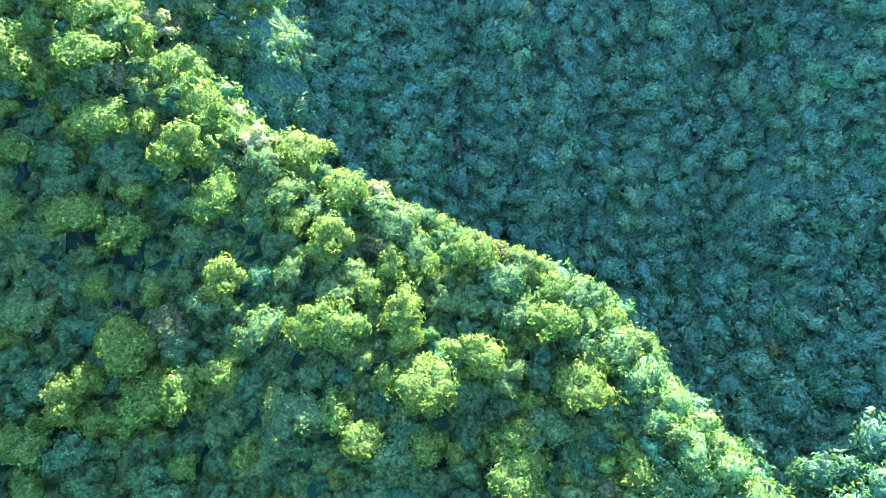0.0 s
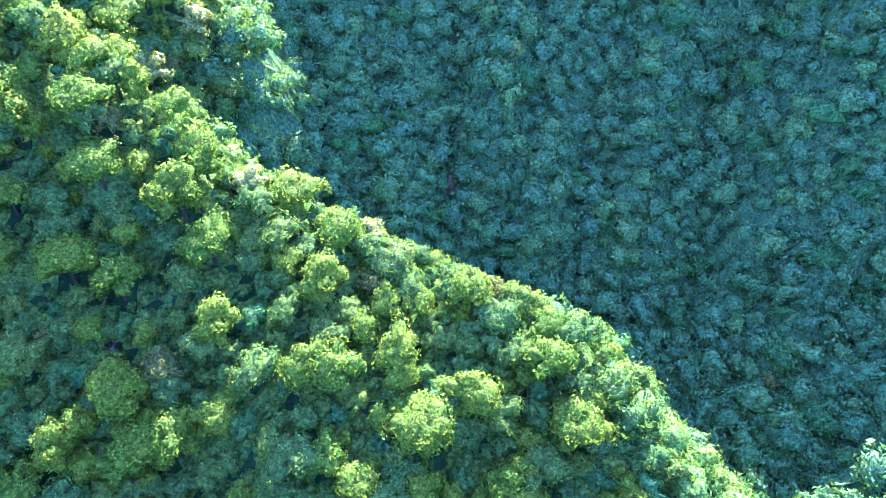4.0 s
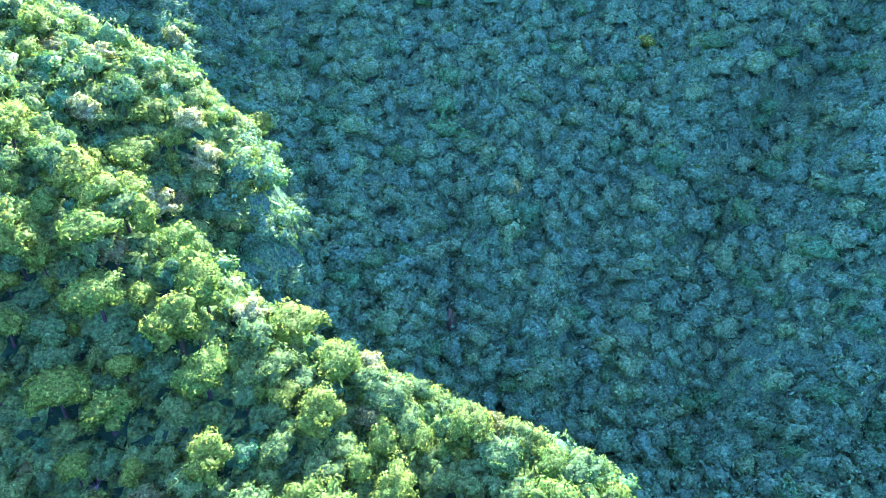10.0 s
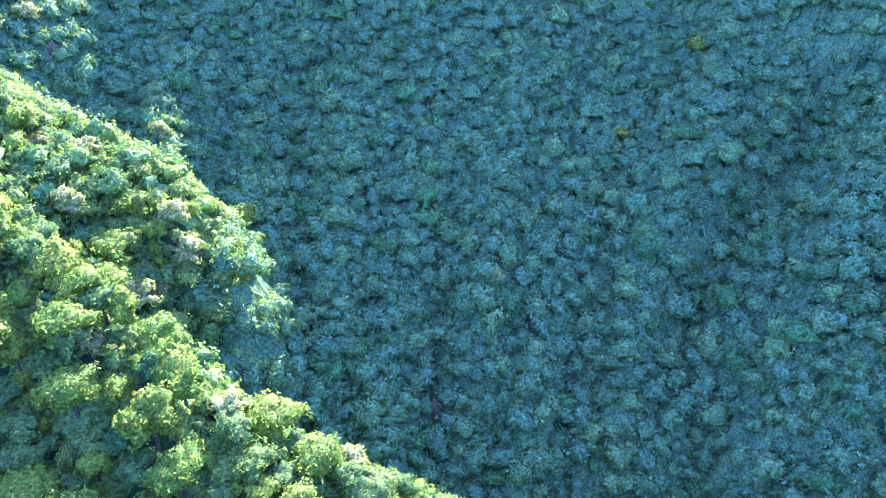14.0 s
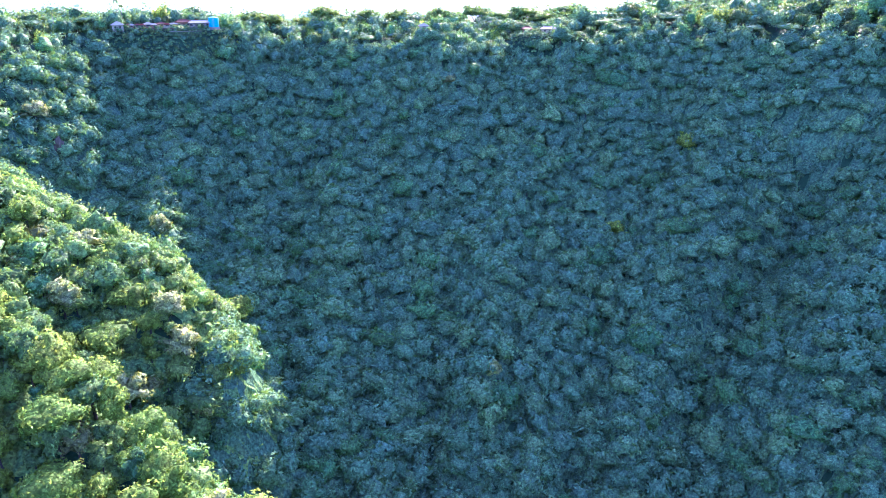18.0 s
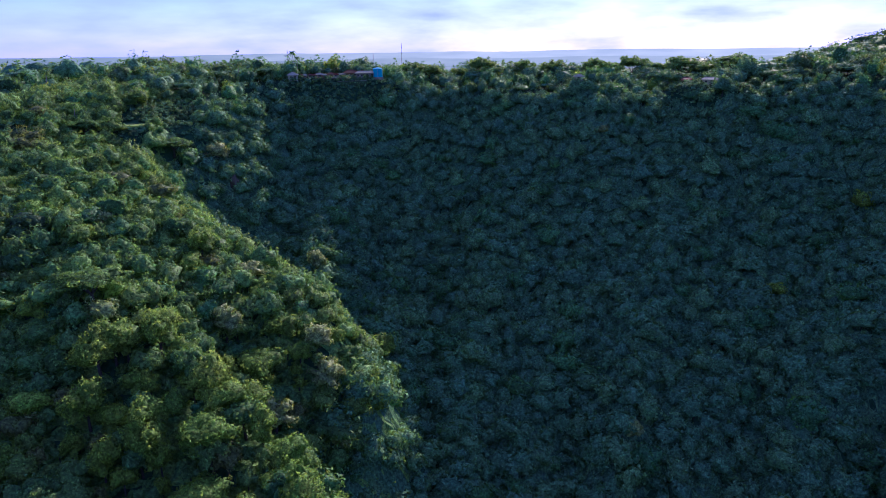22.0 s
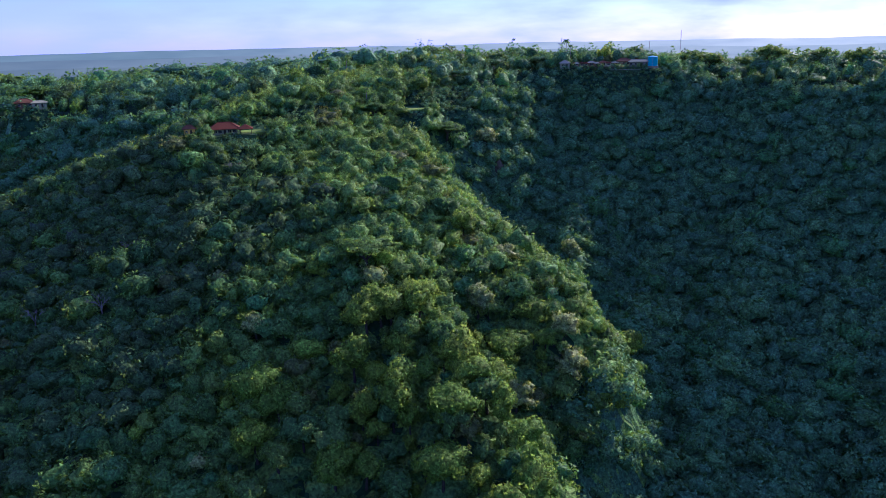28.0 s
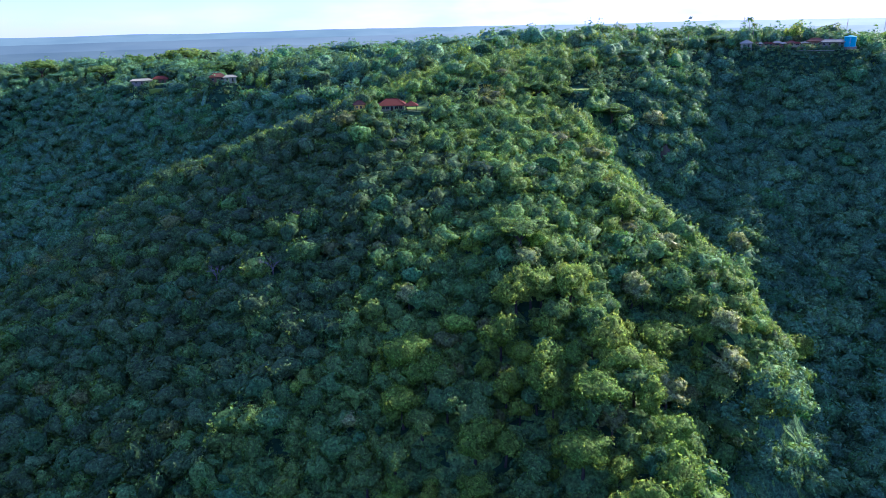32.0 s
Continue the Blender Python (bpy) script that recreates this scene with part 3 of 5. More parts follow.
# trees that stand out: degrees left of the first view, degrees up, size
NOTABLE = {
    "silver_leaved_tree": [(10.2, -42.0, 1.15), (7.3, -43.2, 1.15), (4.5, -44.8, 0.95), (18.3, -37.2, 1.0), (20.0, -22.1, 1.1), (19.0, -25.4, 1.2), (18.2, -30.5, 1.1),
                           (23.9, -27.8, 1.2), (27.2, -20.5, 1.25), (24.9, -16.3, 0.9), (19.6, -16.3, 1.2), (26.5, -7.4, 1.1), (46.1, -20.7, 0.9)],
    "yellow_green_tree": [(36.3, -38.7, 1.3), (33.2, -41.4, 1.2), (25.9, -47.5, 1.4), (14.0, -61.7, 0.8), (17.5, -59.5, 0.8), (-10.5, -62.7, 0.8), (29.5, -28.8, 1.1),
                          (34.4, -28.2, 1.1), (25.1, -37.9, 1.3), (-20.2, -57.7, 1.1), (14.5, -23.8, 1.1), (35.6, -20.7, 1.0), (46.7, -26.1, 1.1), (28.4, -14.2, 1.0)],
    "spreading_tree": [(36.5, -16.6, 1.12), (29.6, -6.7, 0.8), (35.4, -5.0, 0.8), (35.0, -5.5, 0.6)],
    "olive_green_tree": [(22.5, -28.0, 1.0), (28.1, -30.3, 1.0), (33.3, -48.8, 1.2)],
    "leafless_tree": [(57.3, -17.5, 0.85), (61.8, -17.7, 0.85), (58.5, -12.1, 0.8), (54.7, -13.7, 0.8), (51.8, -11.0, 0.8), (36.4, -44.8, 0.6), (46.6, -8.6, 0.9)],
}
taken = []
for kind, spots in NOTABLE.items():
    for turn, down, size in spots:
        x, y, _ = where_seen(turn, down)
        plant(kind, x, y, float(ground_z(np.array([x]), np.array([y]))[0]), size)
        taken.append((x, y, 1.9 * size * (2.0 if kind == "spreading_tree" else 1)))
# spreading trees along the skyline: degrees left, metres out, size, degrees up of the top
for turn, far, size, top in ((-2.9, 500, 0.8, -1.2), (-4.0, 505, 1.25, -0.92), (-5.7, 512, 1.1, -1.08), (-7.4, 505, 1.35, -0.95), (-9.2, 515, 1.2, -1.12), (-10.8, 510, 1.35, -0.98), (-12.9, 515, 1.4, -1.0),
                             (-14.9, 520, 1.2, -1.1), (-16.6, 525, 1.1, -1.0), (-18.6, 520, 1.2, -0.75), (2.6, 505, 0.8, -1.25), (4.4, 498, 0.8, -1.3), (5.9, 498, 1.0, -1.05), (7.6, 510, 0.8, -1.35), (0.2, 495, 0.8, -1.3),
                             (9.9, 492, 0.95, -1.0), (11.3, 500, 0.75, -1.35), (12.5, 500, 0.8, -1.45), (15.6, 500, 0.9, -1.3), (17.6, 500, 0.8, -1.4), (22.4, 490, 0.9, -1.25), (28.8, 470, 0.9, -0.62), (30.8, 478, 1.0, -0.62),
                             (37.2, 460, 0.8, -1.15), (62.2, 640, 1.7, -1.6), (57.5, 640, 1.2, -1.9), (59.4, 500, 1.15, -2.6), (54.3, 660, 1.2, -1.8), (52.0, 600, 1.2, -2.1), (48.6, 580, 1.0, -1.9), (65.2, 660, 1.2, -1.9),
                             (67.6, 610, 1.1, -2.1), (71.5, 680, 1.2, -2.0), (69.2, 700, 1.2, -1.8), (60.6, 700, 1.2, -1.75), (55.8, 560, 1.0, -2.5), (63.6, 600, 1.0, -2.4), (46.0, 560, 1.0, -1.9)):
    x, y = at(turn, far)
    rise = far * math.tan(radians(top)) + EYE.z - level(turn, far)
    plant("spreading_tree", x, y, level(turn, far), size, min(max(rise / (12.5 * size), 0.75), 1.9))
    taken.append((x, y, 5 * size))
for turn, far, size in ((24.4, 468, 1.0), (20.3, 480, 1.05), (25.6, 470, 0.8), (37.3, 430, 0.95), (35.9, 372, 0.75), (20.0, 470, 0.8)):
    x, y = at(turn, far)
    plant("palm_tree", x, y, level(turn, far), size)


for turn, far, size, tall in ((48.25, 318, 0.55, 1.1), (48.3, 312, 0.6, 1.0), (49.2, 313, 0.5, 1.0), (47.0, 307, 0.5, 0.9), (46.1, 306, 0.45, 0.9), (45.2, 305, 0.5, 0.9), (48.8, 306, 0.7, 1.0), (50.4, 316, 0.75, 1.0),
                              (47.7, 301, 0.55, 1.0), (44.2, 308, 0.5, 1.0), (48.7, 315, 0.42, 1.0), (47.9, 313, 0.45, 1.0), (47.3, 310.5, 0.42, 1.0), (46.7, 309, 0.4, 1.0), (45.9, 311, 0.3, 1.0), (45.3, 309, 0.36, 1.0), (44.6, 312, 0.4, 1.0), (49.4, 309, 0.6, 1.0), (50.0, 312, 0.6, 1.0),
                              (19.0, 455, 0.30, 1.0), (18.2, 454, 0.27, 1.0), (17.0, 457, 0.28, 1.1), (16.0, 458, 0.30, 0.9), (15.6, 457, 0.26, 1.0), (14.7, 457, 0.28, 1.0), (13.1, 459, 0.4, 1.0), (12.6, 462, 0.45, 1.0), (20.9, 455, 0.32, 1.0), (21.3, 458, 0.5, 1.0),
                              (19.8, 454, 0.26, 1.0), (17.6, 457, 0.24, 1.0), (64.6, 540, 0.35, 1.0), (66.0, 541, 0.4, 1.0), (62.7, 541, 0.4, 1.0), (60.3, 453, 0.42, 1.0), (59.6, 450, 0.36, 1.0), (58.4, 451, 0.4, 1.0), (-1.2, 436, 0.35, 1.0), (-2.3, 436, 0.4, 1.0),
                              (48.1, 308, 0.42, 1.0), (47.4, 310, 0.38, 1.0), (49.8, 315, 0.4, 1.0)):
    x, y = at(turn, far)
    plant("broadleaf_tree", x, y, sheet_level(turn, far) - 0.1, size * 1.1, tall)
for turn, far, size in ((19.5, 456, 0.7), (18.9, 457, 0.8), (18.65, 457, 0.8), (16.9, 461, 0.5), (15.3, 458, 0.5), (13.2, 459, 0.8),
                        (12.8, 460, 1.3), (12.3, 460, 1.2), (17.9, 465, 0.8), (47.6, 319.5, 0.7), (46.2, 318.5, 0.6), (45.3, 316, 0.7), (48.6, 321, 0.9)):
    x, y = at(turn, far)
    plant("round_bush", x, y, sheet_level(turn, far) - 0.1, size)


def scatter(x0, x1, y0, y1, step):
    """A jittered triangular grid of plan points."""
    xs, ys = np.meshgrid(np.arange(x0, x1, step), np.arange(y0, y1, step * 0.87))
    xs = xs + (np.arange(xs.shape[0]) % 2)[:, None] * step / 2
    xs, ys = xs + rng.uniform(-0.33, 0.33, xs.shape) * step, ys + rng.uniform(-0.33, 0.33, ys.shape) * step
    return xs.ravel(), ys.ravel()


def pack(x, y, r, gap):
    """Of these points, with crown radii, those that keep their distance from larger crowns."""
    order = np.argsort(-r)
    kx, ky, kr, got = np.zeros(len(x)), np.zeros(len(x)), np.zeros(len(x)), []
    for i in order:
        m = len(got)
        if m and ((kx[:m] - x[i]) ** 2 + (ky[:m] - y[i]) ** 2 < (gap * (kr[:m] + r[i])) ** 2).any():
            continue
        kx[m], ky[m], kr[m] = x[i], y[i], r[i]
        got.append(i)
    return np.array(sorted(got))


def keep_clear(x, y):
    ok = np.ones(len(x), bool)
    for cx, cy, r in OPEN + taken:
        ok &= np.hypot(x - cx, y - cy) > r
    return ok


# trees of the spur that stand nearest: one thing each
sx, sy = scatter(-420, 130, -40, 392, 3.0)
edge, _, _ = to_outline(sx, sy, SPUR)
ok = keep_clear(sx, sy) & (edge < 3)
sx, sy, edge = sx[ok], sy[ok], edge[ok]
sr = np.clip(rng.lognormal(math.log(3.05), 0.34, len(sx)), 1.8, 5.8)
ok = pack(sx, sy, sr, 0.50)
sx, sy, edge, sr = sx[ok], sy[ok], edge[ok], sr[ok]
close = (np.hypot(sx + 45, sy - 125) < 90) & (np.hypot(sx, sy) > 45)
kinds = ["broadleaf_tree", "yellow_green_tree", "blue_green_tree", "silver_leaved_tree", "olive_green_tree", "dome_crowned_tree"]
for x, y, z, r in zip(sx[close], sy[close], ground_z(sx[close], sy[close]), sr[close]):
    kind = kinds[rng.choice(6, p=[0.44, 0.20, 0.05, 0.0, 0.02, 0.29])]
    plant(kind, x, y, z, float(r) / 5.3, rng.uniform(0.85, 1.2) * float((5.0 / r) ** 0.35))


# ---- the rest of the forest, joined
def template(leaf_slot, radius, height, stem, clumps, sub, cards, card, flat=0.0, ragged=0.035, fine=0.17, core=0.82):
    v, t, n, tint = crown_arrays(rng, radius, height, clumps, sub, cards, card, flat, stem, ragged, fine, core)
    k = len(v)
    ring = np.array([[math.cos(a), math.sin(a), 0] for a in (0, 2.1, 4.2)])
    v = np.concatenate([v, ring * radius * 0.045 + (0, 0, -1.5), ring * radius * 0.025 + (0, 0, stem + height * 0.5)])
    side = np.array([[k, k + 1, k + 4, k + 3], [k + 1, k + 2, k + 5, k + 4], [k + 2, k, k + 3, k + 5]])
    return v, t, side, np.concatenate([tint, np.zeros(6)]), np.full(len(t), leaf_slot), np.full(3, 5), np.concatenate([n, ring, ring])


FOREST_MATS = [LEAF, LEAF_LIME, LEAF_BLUE, LEAF_SILVER, LEAF_OLIVE, BARK, LEAF_HAZED, LEAF_DULL_SHADE]


def forest(name, x, y, forms, weights, size, label, spread=0.24, sunk=1.2):
    """One joined mesh of trees at these plan points; size is one middle size or a size for each."""
    z = ground_z(x, y) - sunk
    size = size * np.clip(rng.lognormal(0, spread, len(x)), 0.6, 1.7) if np.isscalar(size) else size
    which = rng.choice(len(forms), len(x), p=np.array(weights) / sum(weights))
    V, T, Q, TI, MT, MQ, NO, count = [], [], [], [], [], [], [], 0
    for k, (v, t, q, tint, mt, mq, normal) in enumerate(forms):
        sel = np.nonzero(which == k)[0]
        if not len(sel):
            continue
        n, a = len(sel), rng.uniform(0, math.tau, len(sel))
        s, h = size[sel], rng.uniform(0.85, 1.2, len(sel)) * np.clip(size[sel], 0.4, 3) ** -0.3
        ca, sa = np.cos(a), np.sin(a)
        def turned(w):
            return w[None, :, 0] * ca[:, None] - w[None, :, 1] * sa[:, None], w[None, :, 0] * sa[:, None] + w[None, :, 1] * ca[:, None]
        k1, lx, ly = rng.uniform(0.8, 1.25, (n, 1)), rng.uniform(-0.16, 0.16, (n, 1)), rng.uniform(-0.16, 0.16, (n, 1))
        px, py = turned(v)
        px, py = px * k1 + v[None, :, 2] * lx, py / k1 + v[None, :, 2] * ly
        px, py = px * s[:, None] + x[sel][:, None], py * s[:, None] + y[sel][:, None]
        pz = v[None, :, 2] * (s * h)[:, None] + z[sel][:, None]
        V.append(np.stack([px, py, pz], -1).reshape(-1, 3))
        nx, ny = turned(normal)
        NO.append(np.stack([nx, ny, np.broadcast_to(normal[None, :, 2], nx.shape)], -1).reshape(-1, 3))
        off = (count + np.arange(n) * len(v))[:, None, None]
        T.append((t[None] + off).reshape(-1, 3))
        Q.append((q[None] + off).reshape(-1, 4))
        TI.append((tint[None] + rng.uniform(0, 1, n)[:, None]).ravel())
        MT.append(np.tile(mt, n))
        MQ.append(np.tile(mq, n))
        count += n * len(v)
    me = mesh_of(name, np.concatenate(V), np.concatenate(T), np.concatenate(Q), FOREST_MATS,
                 np.concatenate(MT), np.concatenate(MQ), None, np.concatenate(TI), np.concatenate(NO))
    return tagged(new(name, me), label, "forest", kind="stuff")


NEAR = [template(k, r, h, s, c, 2, n, 0.46) for k, r, h, s, c, n in
        ((0, 5.6, 8.4, 1.8, 10, 380), (0, 6.0, 8.6, 1.6, 13, 400), (0, 5.2, 8.4, 1.6, 8, 360), (1, 5.4, 8.0, 1.8, 10, 380), (2, 5.6, 8.2, 1.8, 11, 380), (3, 5.0, 7.6, 2.0, 9, 360), (4, 5.4, 7.6, 1.8, 10, 360))]
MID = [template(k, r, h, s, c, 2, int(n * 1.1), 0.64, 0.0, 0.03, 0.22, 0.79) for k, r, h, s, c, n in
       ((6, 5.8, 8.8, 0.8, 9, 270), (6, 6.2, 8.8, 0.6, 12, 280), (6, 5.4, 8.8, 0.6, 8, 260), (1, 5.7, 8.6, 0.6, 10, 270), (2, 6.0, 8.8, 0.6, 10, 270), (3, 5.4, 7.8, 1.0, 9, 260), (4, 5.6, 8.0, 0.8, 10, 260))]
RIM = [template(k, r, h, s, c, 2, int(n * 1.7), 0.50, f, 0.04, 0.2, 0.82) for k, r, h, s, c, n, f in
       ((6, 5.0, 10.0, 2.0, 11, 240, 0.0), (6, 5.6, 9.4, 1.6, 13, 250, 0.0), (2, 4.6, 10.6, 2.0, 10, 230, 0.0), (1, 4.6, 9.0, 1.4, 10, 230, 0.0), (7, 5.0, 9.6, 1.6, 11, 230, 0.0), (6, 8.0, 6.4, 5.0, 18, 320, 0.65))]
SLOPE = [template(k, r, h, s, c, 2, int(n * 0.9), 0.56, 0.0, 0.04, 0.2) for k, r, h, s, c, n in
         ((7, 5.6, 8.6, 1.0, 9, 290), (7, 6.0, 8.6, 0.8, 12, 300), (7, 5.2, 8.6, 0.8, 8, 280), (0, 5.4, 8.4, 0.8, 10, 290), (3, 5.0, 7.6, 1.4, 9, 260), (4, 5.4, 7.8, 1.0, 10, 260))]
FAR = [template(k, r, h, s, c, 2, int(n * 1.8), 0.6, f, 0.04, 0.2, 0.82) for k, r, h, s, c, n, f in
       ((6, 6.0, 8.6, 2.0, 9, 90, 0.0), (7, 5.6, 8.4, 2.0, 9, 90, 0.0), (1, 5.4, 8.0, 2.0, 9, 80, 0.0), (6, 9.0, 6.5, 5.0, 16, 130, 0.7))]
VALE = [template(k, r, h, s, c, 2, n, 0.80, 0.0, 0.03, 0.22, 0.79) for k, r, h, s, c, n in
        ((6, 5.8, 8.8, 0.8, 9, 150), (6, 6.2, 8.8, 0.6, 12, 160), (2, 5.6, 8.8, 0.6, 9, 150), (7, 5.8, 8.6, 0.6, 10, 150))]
SPARE = [template(6, 8.0, 7.0, -1.0, 6, 1, 0, 1.0, 0.4, 0.06), template(2, 7.5, 6.5, -1.0, 6, 1, 0, 1.0, 0.4, 0.06)]
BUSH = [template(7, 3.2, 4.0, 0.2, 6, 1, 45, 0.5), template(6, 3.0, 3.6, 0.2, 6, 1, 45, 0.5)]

def understorey(name, x0, x1, y0, y1, step, keep, mat, drop, label):
    """The leaf roof of young trees and bushes under the tall crowns: an unbroken sheet of small domes with sprays of leaves."""
    x, y = np.meshgrid(np.arange(x0, x1, step), np.arange(y0, y1, step))
    cell = 4.2
    iu, iv = np.floor(x / cell).astype(int), np.floor(y / cell).astype(int)
    best, who = np.full(x.shape, 1e9), np.zeros(x.shape)
    for du in (-1, 0, 1):
        for dv in (-1, 0, 1):
            a, b = iu + du, iv + dv
            h1, h2 = np.modf(np.abs(np.sin(a * 127.1 + b * 311.7) * 43758.5))[0], np.modf(np.abs(np.sin(a * 269.5 + b * 183.3) * 24634.6))[0]
            dist = np.hypot((a + h1) * cell - x, (b + h2) * cell - y)
            near = dist < best
            best, who = np.where(near, dist, best), np.where(near, h1, who)
    z = ground_z(x, y) - drop + 3.6 * np.sqrt(np.maximum(1 - (best / 3.6) ** 2, 0)) + 2.2 * who + rng.uniform(-0.3, 0.3, x.shape)
    index = np.arange(x.size).reshape(x.shape)
    q = np.stack([index[:-1, :-1], index[:-1, 1:], index[1:, 1:], index[1:, :-1]], -1).reshape(-1, 4)
    ok = keep(x.ravel(), y.ravel())
    q = q[ok[q].all(1)]
    used_v, q2 = np.unique(q, return_inverse=True)
    v = np.stack([x, y, z], -1).reshape(-1, 3)[used_v]
    tint = who.ravel()[used_v]
    q2 = q2.reshape(-1, 4)
    pick = rng.choice(len(v), int(len(v) * 1.1))
    c = v[pick] + rng.uniform(-1, 1, (len(pick), 3)) * (step / 2, step / 2, 0.3) + (0, 0, 0.35)
    e1, e2 = unit(rng.normal(0, 1, c.shape) * (1, 1, 0.6)), unit(rng.normal(0, 1, c.shape) * (1, 1, 0.6))
    s = rng.uniform(0.35, 0.8, (len(c), 1))
    leaf = np.stack([c - e1 * s, c + e2 * s, c + (e1 - e2) * s * 0.6], 1).reshape(-1, 3)
    t = np.arange(len(leaf)).reshape(-1, 3) + len(v)
    me = mesh_of(name, np.concatenate([v, leaf]), t, q2, [mat], smooth=np.zeros(len(t), bool), tint=np.concatenate([tint, np.repeat(tint[pick], 3)]))
    return tagged(new(name, me), label, "undergrowth", kind="stuff")


rest = ~close
turn_s, far_s = np.degrees(np.arctan2(-sx, sy)), np.hypot(sx, sy)
shown = rest & (turn_s > -75) & (turn_s < 84) & (sy > 15)
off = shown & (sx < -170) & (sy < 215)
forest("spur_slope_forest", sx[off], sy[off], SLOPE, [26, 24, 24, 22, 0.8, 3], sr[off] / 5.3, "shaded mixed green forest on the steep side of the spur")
shown &= ~off
forest("spur_forest", sx[shown], sy[shown], NEAR, [34, 24, 24, 10, 5, 0.5, 2.0], sr[shown] / 5.3, "mixed green tropical forest covering the upper spur")
fx_, fy_ = scatter(-150, 130, -20, 300, 5.6)
e, _, _ = to_outline(fx_, fy_, SPUR)
ok = (e > 3) & (e < 13)
forest("spur_flank_forest", fx_[ok], fy_[ok], NEAR, [34, 24, 24, 8, 2, 0, 1.5], 0.80, "mixed green forest on the steep flank of the spur")
hid = rest & ~shown & ~off
forest("spur_forest_behind", sx[hid], sy[hid], SPARE, [1, 1], sr[hid] / 6.5, "dense green forest covering the back of the spur")


def on_spur(x, y):
    e, _, _ = to_outline(x, y, SPUR)
    turn = np.degrees(np.arctan2(-x, y))
    return (e < 24) & (turn < 84) & (turn > -75) & keep_clear(x, y)


understorey("spur_undergrowth", -430, 130, 10, 392, 2.2, on_spur, LEAF, 3.2, "leafy green undergrowth between the forest trees of the spur")

wx, wy = scatter(-690, 480, -420, 520, 4.3)
e, _, _ = to_outline(wx, wy, SPUR)
d, _, _ = to_outline(wx, wy, HOLLOW)
ok = keep_clear(wx, wy) & (e > 6) & (d < 3)
wx, wy = wx[ok], wy[ok]
wr = np.clip(rng.lognormal(math.log(3.7), 0.34, len(wx)), 2.2, 6.8)
ok = pack(wx, wy, wr, 0.48)
wx, wy, wr = wx[ok], wy[ok], wr[ok]
tw = np.degrees(np.arctan2(-wx, wy))
fr = (tw > -58) & (tw < 30) & (wy > 40) & (wx < 300)
lf = (tw >= 30) & (tw < 86)
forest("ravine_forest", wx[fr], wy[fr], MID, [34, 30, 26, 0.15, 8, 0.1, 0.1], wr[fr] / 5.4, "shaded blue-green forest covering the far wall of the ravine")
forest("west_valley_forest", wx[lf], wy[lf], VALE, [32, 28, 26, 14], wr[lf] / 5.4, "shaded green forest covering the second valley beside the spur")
bk = ~(fr | lf)
bk &= rng.uniform(0, 1, len(bk)) < 0.1
forest("forest_behind", wx[bk], wy[bk], SPARE, [1, 1], wr[bk] / 3.6, "dense green forest on the slopes around")


def in_ravine(x, y):
    turn = np.degrees(np.arctan2(-x, y))
    d, _, _ = to_outline(x, y, HOLLOW)
    e, _, _ = to_outline(x, y, SPUR)
    return (d < 4) & (e > 5) & (turn < 82) & (turn > -52) & (y > 40) & keep_clear(x, y)


understorey("ravine_undergrowth", -600, 330, 40, 470, 2.2, in_ravine, LEAF_HAZED, 2.9, "unbroken leafy undergrowth between the trees of the ravine")

ux, uy = scatter(-760, 560, 120, 640, 9.5)
d, _, _ = to_outline(ux, uy, HOLLOW)
e, _, _ = to_outline(ux, uy, SPUR)
uf, tu = np.hypot(ux, uy), np.degrees(np.arctan2(-ux, uy))
ok = keep_clear(ux, uy) & (d > 1) & (e > 5) & (tu > -48) & (tu < 84) & (d < 75)
forest("rim_forest", ux[ok], uy[ok], RIM, [28, 24, 14, 5, 20, 12], (0.76 + 0.5 * np.clip((d[ok] - 14) / 30, 0, 1)) * np.clip(rng.lognormal(0, 0.22, ok.sum()), 0.65, 1.5), "sunlit green trees along the rim of the upland", 0.3)
ux, uy = scatter(-900, 700, 120, 960, 21.0)
d, _, _ = to_outline(ux, uy, HOLLOW)
uf, tu = np.hypot(ux, uy), np.degrees(np.arctan2(-ux, uy))
ok = keep_clear(ux, uy) & (d >= 75) & (uf < 780) & (tu > -48) & (tu < 84)
forest("upland_forest", ux[ok], uy[ok], FAR, [38, 22, 4, 16], 1.35, "green trees scattered over the upland plain", 0.3)
hx, hy = scatter(250, 720, 400, 760, 12.5)
ok = bump_at(hx, hy, -38.5, 720, 125) > 0.16
ok &= np.degrees(np.arctan2(-hx, hy)) > -44
forest("hill_forest", hx[ok], hy[ok], FAR, [40, 26, 4, 10], 1.0, "sunlit green forest on the hill beyond the rim", 0.3)
px, py = scatter(-2700, 1150, 300, 2700, 42.0)
pf, tp = np.hypot(px, py), np.degrees(np.arctan2(-px, py))
ok = (pf > 950) & (pf < 2650) & (tp > -24) & (tp < 84)
forest("plain_forest", px[ok], py[ok], SPARE, [1, 1], 2.7, "dark green woods on the far plain")

tx, ty = scatter(-210, -80, 430, 490, 5.6)
tt, tf = np.degrees(np.arctan2(-tx, ty)), np.hypot(tx, ty)
ok = keep_clear(tx, ty) & (tt > 9) & (tt < 25.5) & (tf > 474) & (tf < 490)
forest("village_trees", tx[ok], ty[ok], RIM, [28, 26, 16, 4, 18, 2], 0.52, "dense green trees behind the houses on the rim", 0.28)

